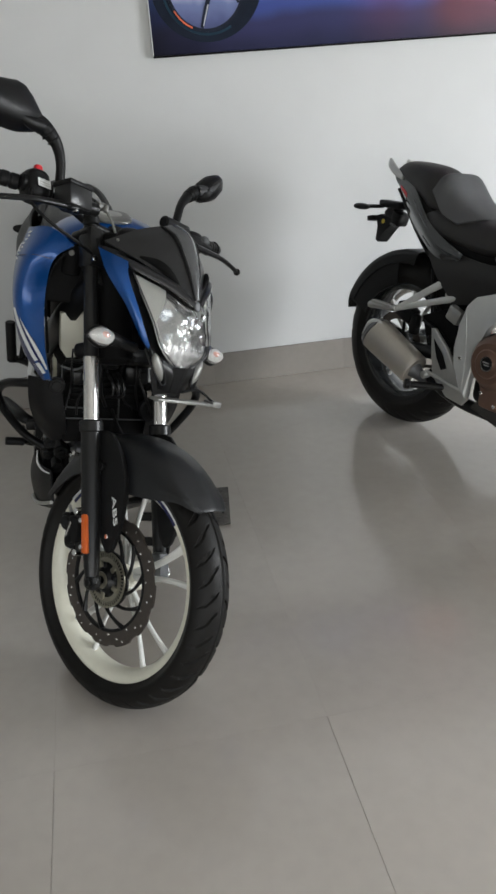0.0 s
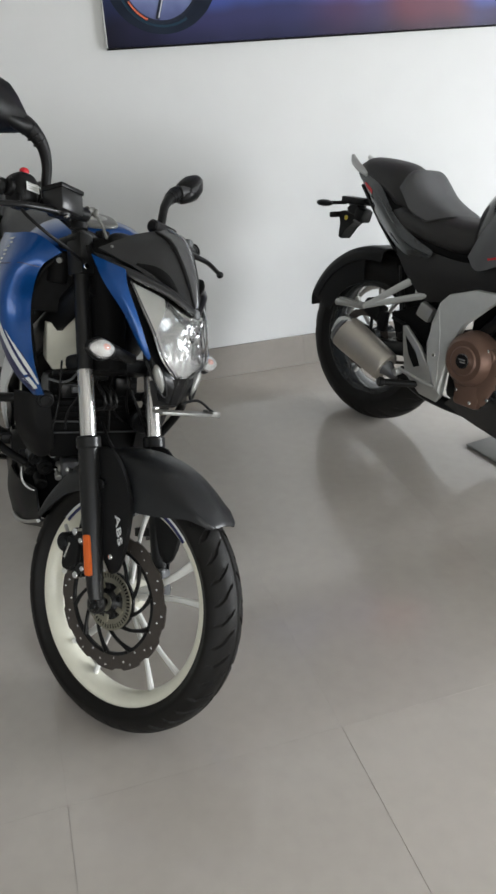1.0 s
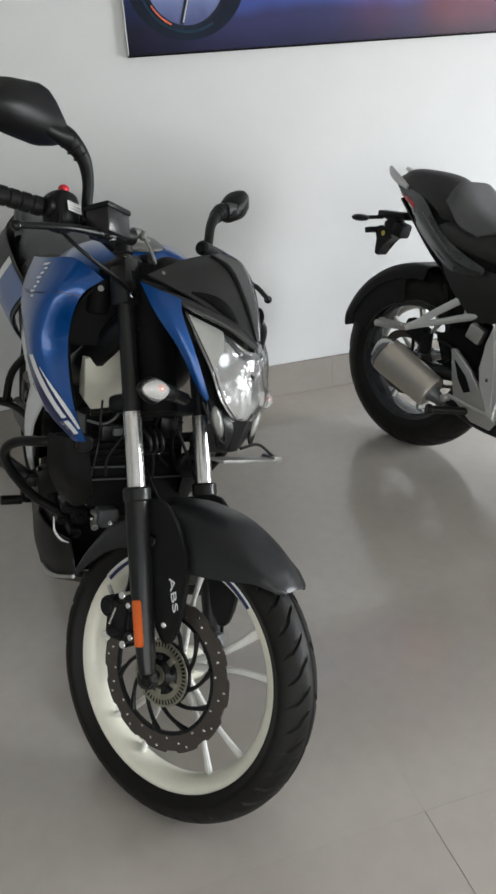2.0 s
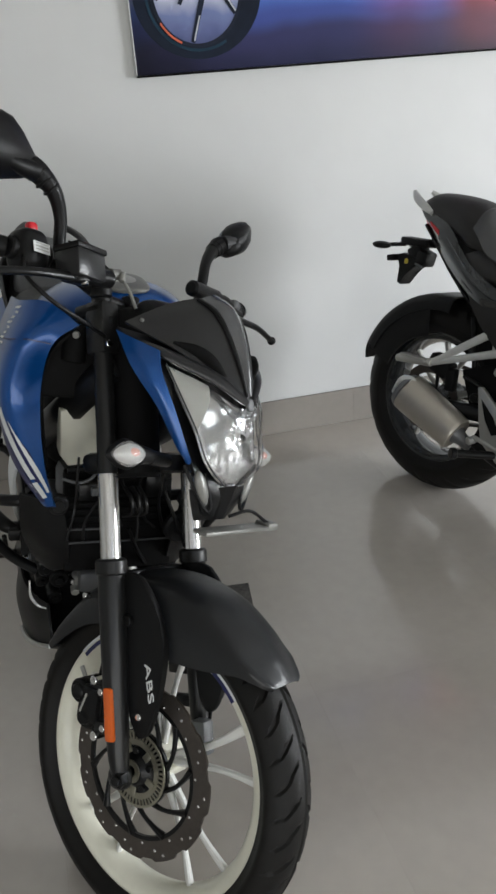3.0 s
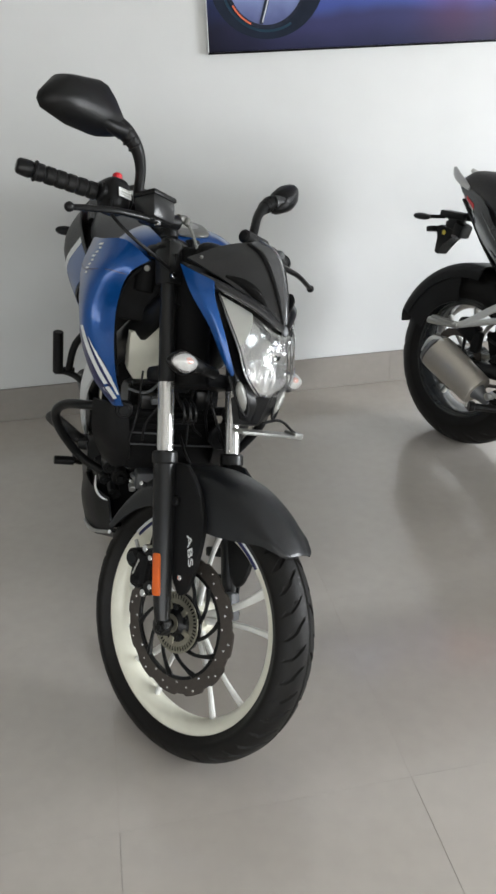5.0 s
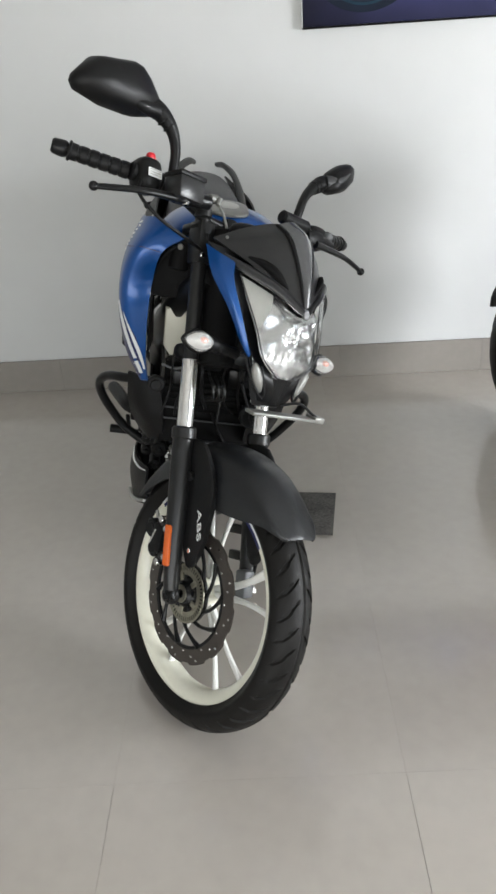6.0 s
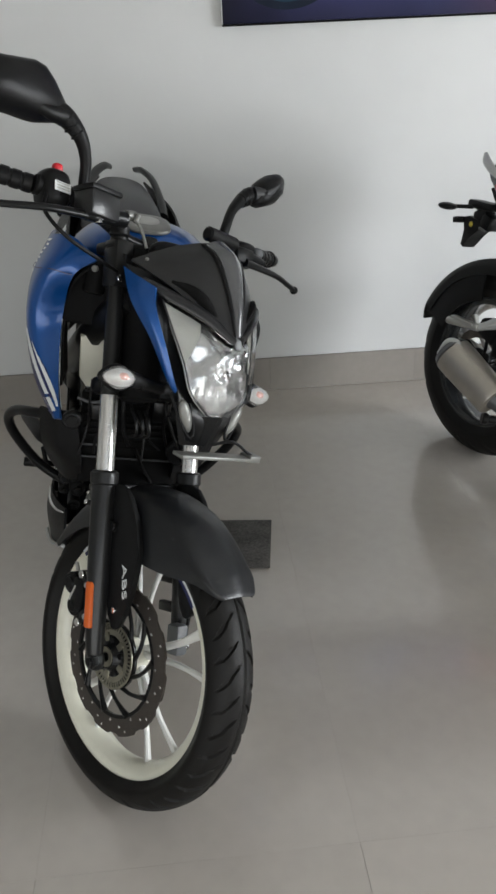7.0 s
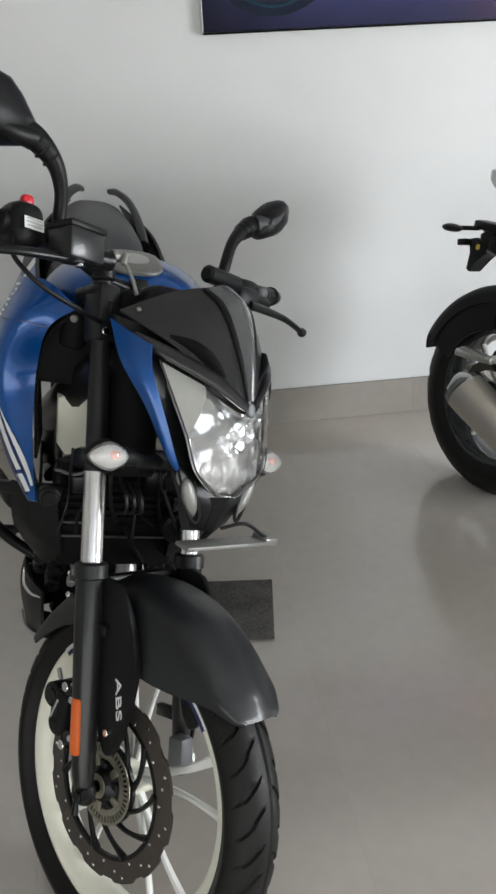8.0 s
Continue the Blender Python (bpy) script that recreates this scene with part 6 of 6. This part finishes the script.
    # Paler panel over the black seat: the lit top put into its colour.
    part("seat_step", panel([[(x - 0.030, y, z) for x, y, z in r] for r in [[(0.135, -0.112, 0.560), (0.146, -0.077, 0.610), (0.148, 0, 0.618), (0.146, 0.077, 0.610), (0.135, 0.112, 0.560)], [(0.160, -0.122, 0.541), (0.170, -0.080, 0.602), (0.172, 0, 0.610), (0.170, 0.080, 0.602), (0.155, 0.122, 0.543)], [(0.212, -0.134, 0.493), (0.238, -0.085, 0.533), (0.242, 0, 0.538), (0.238, 0.085, 0.533), (0.212, 0.134, 0.493)], [(0.280, -0.130, 0.468), (0.335, -0.085, 0.485), (0.340, 0, 0.485), (0.335, 0.085, 0.485), (0.280, 0.130, 0.468)]]], 0.010, 5, 5), SEAT_G_SHEEN, ob, "upholstered seat step, its lit top painted grey")
    part("rider_seat", hull([(0.085, 0, 0.44, 0.52, 0.110, 0.100), (0.16, 0, 0.41, 0.515, 0.138, 0.115), (0.28, 0, 0.385, 0.495, 0.148, 0.120), (0.40, 0, 0.372, 0.488, 0.142, 0.105), (0.455, 0, 0.40, 0.510, 0.115, 0.075), (0.475, 0, 0.43, 0.515, 0.08, 0.055)], 32, 2.8, 5), SEAT, ob, "black sculpted rider seat")
    tank = part("fuel_tank", hull([(0.415, 0, 0.400, 0.520, 0.100, 0.065), (0.45, 0, 0.390, 0.584, 0.140, 0.092), (0.53, 0, 0.390, 0.632, 0.164, 0.112), (0.71, 0, 0.400, 0.652, 0.172, 0.120), (0.86, 0, 0.400, 0.650, 0.170, 0.110), (0.97, 0, 0.430, 0.600, 0.130, 0.080), (1.02, 0, 0.460, 0.560, 0.08, 0.05)], 36, 2.7, 5), GLOSS, ob, "gloss black fuel tank with gold script")
    part("filler_cap", blob((0.74, 0, 0.655), (0.11, 0.10, 0.016), 2.4, 28), CHROME, tank)
    gold = mat("gold_film", (0.36, 0.32, 0.22), 0.4, 0.5, vary=0.1)
    for i in range(11):
        a = i / 10
        for s in (-1, 1):
            part("script_bar", rbox((0.640 + 0.085 * a, s * (0.135 + 0.022 * a), 0.602 - 0.050 * a), (0.0075, 0.003, 0.022 if i in (0, 5) else 0.013), 0.001, (s * -38, 28, 0)), gold, tank)
    eng = part("engine", join(rbox((0.60, 0, 0.03), (0.34, 0.26, 0.24), 0.03), rbox((0.76, 0, 0.17), (0.15, 0.17, 0.22), 0.02, (0, 18, 0))), SATIN, ob, "black engine block with cooling fins")
    for i in range(7):
        part("cooling_fin", rbox((0.775, 0, 0.10 + 0.020 * i), (0.18, 0.20, 0.006), 0.002, (0, 18, 0)), SATIN, eng)
    part("clutch_cover", join(rod((0.545, -0.13, 0.078), (0.545, -0.200, 0.078), 0.092, 48, 0.086), rod((0.545, -0.195, 0.078), (0.545, -0.212, 0.078), 0.076, 48, 0.070), rod((0.545, -0.208, 0.078), (0.545, -0.216, 0.078), 0.050, 44, 0.046)), BRONZE, eng, "round bronze clutch cover")
    part("crankcase_cover", join(blob((0.585, -0.150, 0.040), (0.165, 0.075, 0.20), 3.4, 28, (0, 20, 0)), rbox((0.560, -0.165, -0.030), (0.10, 0.045, 0.09), 0.016), rod((0.612, -0.15, 0.105), (0.612, -0.186, 0.105), 0.026, 20), rod((0.640, -0.14, 0.02), (0.640, -0.176, 0.02), 0.022, 18)), BRONZE, eng, "bronze crankcase cover")
    part("oil_cap", rod((0.548, -0.212, 0.080), (0.548, -0.220, 0.080), 0.022, 28), BLACK, eng, "black emblem disc")
    part("emblem_ring", lathe([(0.020, -0.222), (0.024, -0.222), (0.024, -0.215), (0.020, -0.215)], 36, True), CHROME, eng)
    bpy.data.objects["emblem_ring"].data.transform(XF @ Matrix.Translation((0.548, 0, 0.080)) @ XF.inverted())
    part("emblem_bar", join(rbox((0.546, -0.2215, 0.084), (0.024, 0.003, 0.004), 0.001), rbox((0.549, -0.2215, 0.076), (0.020, 0.003, 0.004), 0.001)), ALLOY, eng, "plain silver bars")
    part("cover_bolts", join(*[rod((0.582 + 0.082 * math.cos(a), -0.180, 0.038 + 0.092 * math.sin(a)), (0.582 + 0.082 * math.cos(a), -0.191, 0.038 + 0.092 * math.sin(a)), 0.006, 8) for a in (0.2, 1.2, 3.9, 4.7, 5.5)]), CHROME, eng, kind="stuff")
    part("cylinder_head", join(rbox((0.805, 0, 0.285), (0.15, 0.19, 0.09), 0.02, (0, 18, 0)), rod((0.80, -0.10, 0.19), (0.80, -0.125, 0.19), 0.045, 28), rod((0.80, -0.12, 0.19), (0.80, -0.132, 0.19), 0.025, 24)), GREYP, eng)
    part("head_cover", join(rod((0.80, -0.130, 0.19), (0.80, -0.150, 0.19), 0.040, 28, 0.034), rod((0.80, -0.148, 0.19), (0.80, -0.156, 0.19), 0.020, 24)), ALLOY, eng, "bright cast head cover")
    part("coolant_hose", tube([(0.74, -0.14, 0.02), (0.80, -0.165, 0.06), (0.835, -0.160, 0.12), (0.84, -0.14, 0.19)], 0.014, 5, 14), BLACK, eng)
    for x, z in ((0.735, 0.13), (0.755, 0.235), (0.845, 0.235), (0.78, 0.065)):
        part("hose_clamp", rod((x, -0.132, z), (x, -0.150, z), 0.0095, 12), CHROME, eng)
    part("oil_cooler", rbox((0.93, 0, 0.22), (0.035, 0.20, 0.16), 0.006), DEEP, ob)
    part("airbox", hull([(0.30, 0, 0.20, 0.40, 0.09, 0.10), (0.55, 0, 0.20, 0.42, 0.11, 0.12), (0.80, 0, 0.30, 0.44, 0.10, 0.12)], 20, 3, 3), DEEP, ob)
    part("shock_absorber", rod((0.36, 0, 0.06), (0.30, 0, 0.32), 0.022, 16), RED, ob)
    hold = part("plate_holder", join(tube([(-0.040, 0, 0.498), (-0.130, 0, 0.490), (-0.225, 0, 0.482)], 0.011, 4, 12, 1.6), rbox((-0.190, 0, 0.488), (0.115, 0.054, 0.026), 0.006), rbox((-0.178, 0, 0.445), (0.060, 0.050, 0.070), 0.010, (0, -25, 0)), rbox((-0.150, 0.0, 0.440), (0.045, 0.060, 0.050), 0.010, (0, 15, 0))), BLACK, ob, "black rear plate holder")
    part("mudguard_tip", plate([(-0.258, 0.440), (-0.225, 0.450), (-0.165, 0.440), (-0.160, 0.415), (-0.205, 0.388), (-0.226, 0.345), (-0.240, 0.352), (-0.228, 0.405)], 0.0, 0.060, 0.006), BLACK, hold)
    part("rear_plate", rbox((-0.262, 0.0, 0.430), (0.034, 0.10, 0.020), 0.004, (0, -12, 0)), BLACK, hold)
    part("plate_lamp", blob((-0.205, -0.032, 0.425), (0.014, 0.010, 0.018), 2.4, 12), YELLOW, hold, "small yellow lamp")
    part("holder_clip", rbox((-0.150, -0.033, 0.418), (0.030, 0.006, 0.008), 0.002, (0, 12, 0)), GREYP, hold)
    for s in (-1, 1):
        ind = part("rear_indicator", join(rod((-0.225, s * 0.02, 0.478), (-0.250, s * 0.075, 0.474), 0.007, 10), blob((-0.262, s * 0.098, 0.472), (0.062, 0.060, 0.024), 2.2, 18, (0, 0, s * -30))), BLACK, ob, "slim black rear indicator")
        part("indicator_lens", blob((-0.274, s * 0.098, 0.472), (0.036, 0.048, 0.016), 2.1, 14), CLEAR, ind)
    part("tail_lamp", join(rbox((-0.128, -0.030, 0.560), (0.02, 0.016, 0.05), 0.005, (0, -35, 0)), rbox((-0.128, 0.030, 0.560), (0.02, 0.016, 0.05), 0.005, (0, -35, 0))), RED, ob, "red tail lamp")
    part("tail_floor", panel([[(-0.13, -0.05, 0.55), (-0.13, 0.05, 0.55)], [(0.10, -0.11, 0.37), (0.10, 0.11, 0.37)], [(0.30, -0.12, 0.25), (0.30, 0.12, 0.25)]], 0.006, 3, 3), BLACK, ob)
    part("side_stand", join(tube([(0.55, 0.12, -0.10), (0.52, 0.19, -0.21), (0.49, 0.255, -0.362)], [0.014, 0.012, 0.011], 4, 12), rbox((0.485, 0.262, -0.368), (0.06, 0.04, 0.008), 0.003, (10, 0, 0))), SATIN, ob, "black side stand, folded out")
    part("chain", join(rod((0.52, 0.085, 0.07), (0.0, 0.085, 0.10), 0.007, 8), rod((0.52, 0.085, 0.01), (0.0, 0.085, -0.10), 0.007, 8)), STEEL, ob)


def grey_front(ob):
    wheel = cast_wheel("front_wheel", GUNMETAL, ob, "grey cast alloy front wheel", 0.232, 0.070, 0.036, 0.10, 5, 10, 16, 0.008, 20)
    part("tyre", tyre_mesh(0.298, 0.108, 0.231, 24, 8, 26), RUBBER, wheel, "", 25)
    part("brake_disc", wavy_disc(0.150, 0.112, 12, -0.062, 0.0045), STEEL, wheel)
    part("disc_carrier", lathe([(0.036, -0.065), (0.06, -0.065), (0.06, -0.059), (0.036, -0.059)], 32, True), SATIN, wheel)
    for i in range(6):
        part("carrier_arm", tube([(r * math.cos(radians(60 * i) + d), -0.062, r * math.sin(radians(60 * i) + d)) for r, d in ((0.055, 0), (0.085, 0.2), (0.114, 0.3))], 0.006, 3, 8), SATIN, wheel)
    part("front_fender", panel(hoop(0.285, 0.320, 0.070, 0.058, 20, 140), 0.004, 1, 4), BLACK, ob, "black front fender")
    for s in (-1, 1):
        leg = part("fork_leg", join(rod((0.0, s * 0.100, -0.02), (0.0, s * 0.100, 0.34), 0.026, 22), blob((0.01, s * 0.1, 0.0), (0.06, 0.05, 0.06), 3)), SATIN, ob)
        part("stanchion", rod((0.0, s * 0.100, 0.33), (0.0, s * 0.100, 0.78), 0.0185, 22), CHROME, leg)
        part("indicator", join(rod((0.08, s * 0.07, 0.53), (0.09, s * 0.15, 0.53), 0.009, 12), blob((0.09, s * 0.18, 0.53), (0.035, 0.07, 0.03), 2.2, 16)), BLACK, ob)
        m = part("mirror", tube([(0.0, s * 0.17, 0.83), (0.02, s * 0.18, 0.90), (0.02, s * 0.24, 0.97)], 0.009, 5, 12), BLACK, ob)
        part("mirror_shell", blob((0.02, s * 0.31, 0.99), (0.045, 0.16, 0.085), 3, 22), BLACK, m)
        part("grip", rod((-0.03, s * 0.27, 0.84), (-0.07, s * 0.40, 0.85), 0.017, 16), BLACK, ob)
        part("hand_lever", tube([(0.05, s * 0.18, 0.80), (0.04, s * 0.28, 0.80), (0.02, s * 0.375, 0.79)], 0.006, 5, 10), SATIN, ob)
    part("triple_clamp", join(rbox((-0.01, 0, 0.53), (0.07, 0.25, 0.035), 0.01), rbox((-0.01, 0, 0.79), (0.07, 0.25, 0.025), 0.008), rod((-0.035, 0, 0.5), (-0.035, 0, 0.8), 0.026, 18)), SATIN, ob)
    part("handlebar", tube([(-0.07, -0.40, 0.85), (-0.02, -0.25, 0.835), (0, -0.06, 0.82), (0, 0.06, 0.82), (-0.02, 0.25, 0.835), (-0.07, 0.40, 0.85)], 0.0112, 6, 14), SATIN, ob)
    head = part("headlight", hull([(0.02, 0, 0.52, 0.76, 0.10, 0.11), (0.10, 0, 0.50, 0.73, 0.11, 0.10), (0.17, 0, 0.50, 0.66, 0.08, 0.06), (0.20, 0, 0.52, 0.60, 0.04, 0.03)], 24, 3, 4), GLOSS, ob, "gloss black headlight housing")
    part("lens", blob((0.185, 0, 0.575), (0.06, 0.07, 0.06), 2.4, 20), CLEAR, head)


def build_grey_motorcycle():
    global XF
    a, lean = radians(23), radians(10)
    f = Vector((math.sin(a), -math.cos(a), 0))
    left = Vector((math.cos(a) * math.cos(lean), math.sin(a) * math.cos(lean), -math.sin(lean)))
    up = f.cross(left)
    rear = Vector((1.01, 2.735, 0)) + up * 0.315
    body = Matrix(((f.x, left.x, up.x, rear.x), (f.y, left.y, up.y, rear.y), (f.z, left.z, up.z, rear.z), (0, 0, 0, 1)))
    base = body @ pose(0.68, 0, -0.315)
    ob = thing("motorcycle", base, "black and grey motorcycle with bronze engine covers, on its stand", "motorcycle", "motorcycles in the showroom")
    XF = base.inverted() @ body
    grey_rear(ob)
    XF = base.inverted() @ body @ Matrix.Translation((-0.008, 0, -0.011))
    grey_body(ob)
    XF = base.inverted() @ body @ pose(1.351, 0, -0.018, 0, -25, 0)
    grey_front(ob)
    XF = Matrix()


build_grey_motorcycle()


# ---- things on the floor ----
def build_floor_things():
    global XF
    ob = thing("rubber_mat", pose(0.145, 2.265, 0, 0, 0, -7), "worn dark rubber mat lying on the tiles under the blue motorcycle", "mat")
    XF = Matrix()
    part("mat_sheet", rbox((0, 0, 0.0065), (0.21, 0.235, 0.005), 0.001), MAT_RUB, ob)
    ob = thing("steel_plate", pose(1.335, 2.245, 0, 0, 0, 10), "thin grey plate lying on the tiles beneath the black motorcycle", "plate")
    part("plate_sheet", rbox((0, 0, 0.0075), (0.17, 0.245, 0.006), 0.001), PLATE_G, ob)
    # Slightly smaller black sheet beneath the plate, a dark line along its rim.
    part("plate_underlay", rbox((0, 0, 0.0035), (0.166, 0.241, 0.002), 0), DEEP, ob)


build_floor_things()


# ---- floor tiles and skirting, piece by piece ----
def build_tiles():
    def tile_mesh(name, w, d, h, bevel):
        bm = rbox((0, 0, 0), (w, d, h), bevel, seg=1)
        me = bpy.data.meshes.new(name)
        bm.to_mesh(me)
        bm.free()
        me.materials.append(TILE)
        return me
    near_tile, far_tile = tile_mesh("tile", 0.5988, 0.59985, 0.009, 0.0002), tile_mesh("tile", 0.59986, 0.59994, 0.009, 0.00005)
    for i in range(-11, 7):
        for j in range(-8, 4):
            x, y = 0.339 + 0.6 * i + 0.3, 1.285 + 0.6 * j + 0.3
            p = JOINT @ Vector((x, y, 0))
            if p.x - 0.3 > EAST or p.x + 0.3 < WEST or p.y + 0.3 < SOUTH or p.y - 0.3 > NORTH:
                continue
            ob = new("tile", near_tile if j < 0 else far_tile)
            ob.parent = floor
            ob.matrix_local = Matrix.Translation((p.x, p.y, -0.0045)) @ pose(0, 0, 0, 0, 0, 0.996)
    base = structure("baseboard", rbox(((WEST + EAST) / 2, NORTH - 0.003, 0.069), (EAST - WEST, 0.006, 0.138), 0), GROUT, "grey tile skirting along the white wall")
    bm = rbox((0, 0, 0), (0.5996, 0.009, 0.1405), 0.0003, seg=1)
    me = bpy.data.meshes.new("skirting_tile")
    bm.to_mesh(me)
    bm.free()
    me.materials.append(SKIRT_SHADED)
    for i in range(-10, 7):
        x = 0.36 + 0.6 * i + 0.3
        if WEST + 0.3 <= x <= EAST - 0.3:
            ob = new("skirting_tile", me)
            ob.parent = base
            ob.matrix_local = Matrix.Translation((x, NORTH - 0.0095, 0.0715))


build_tiles()
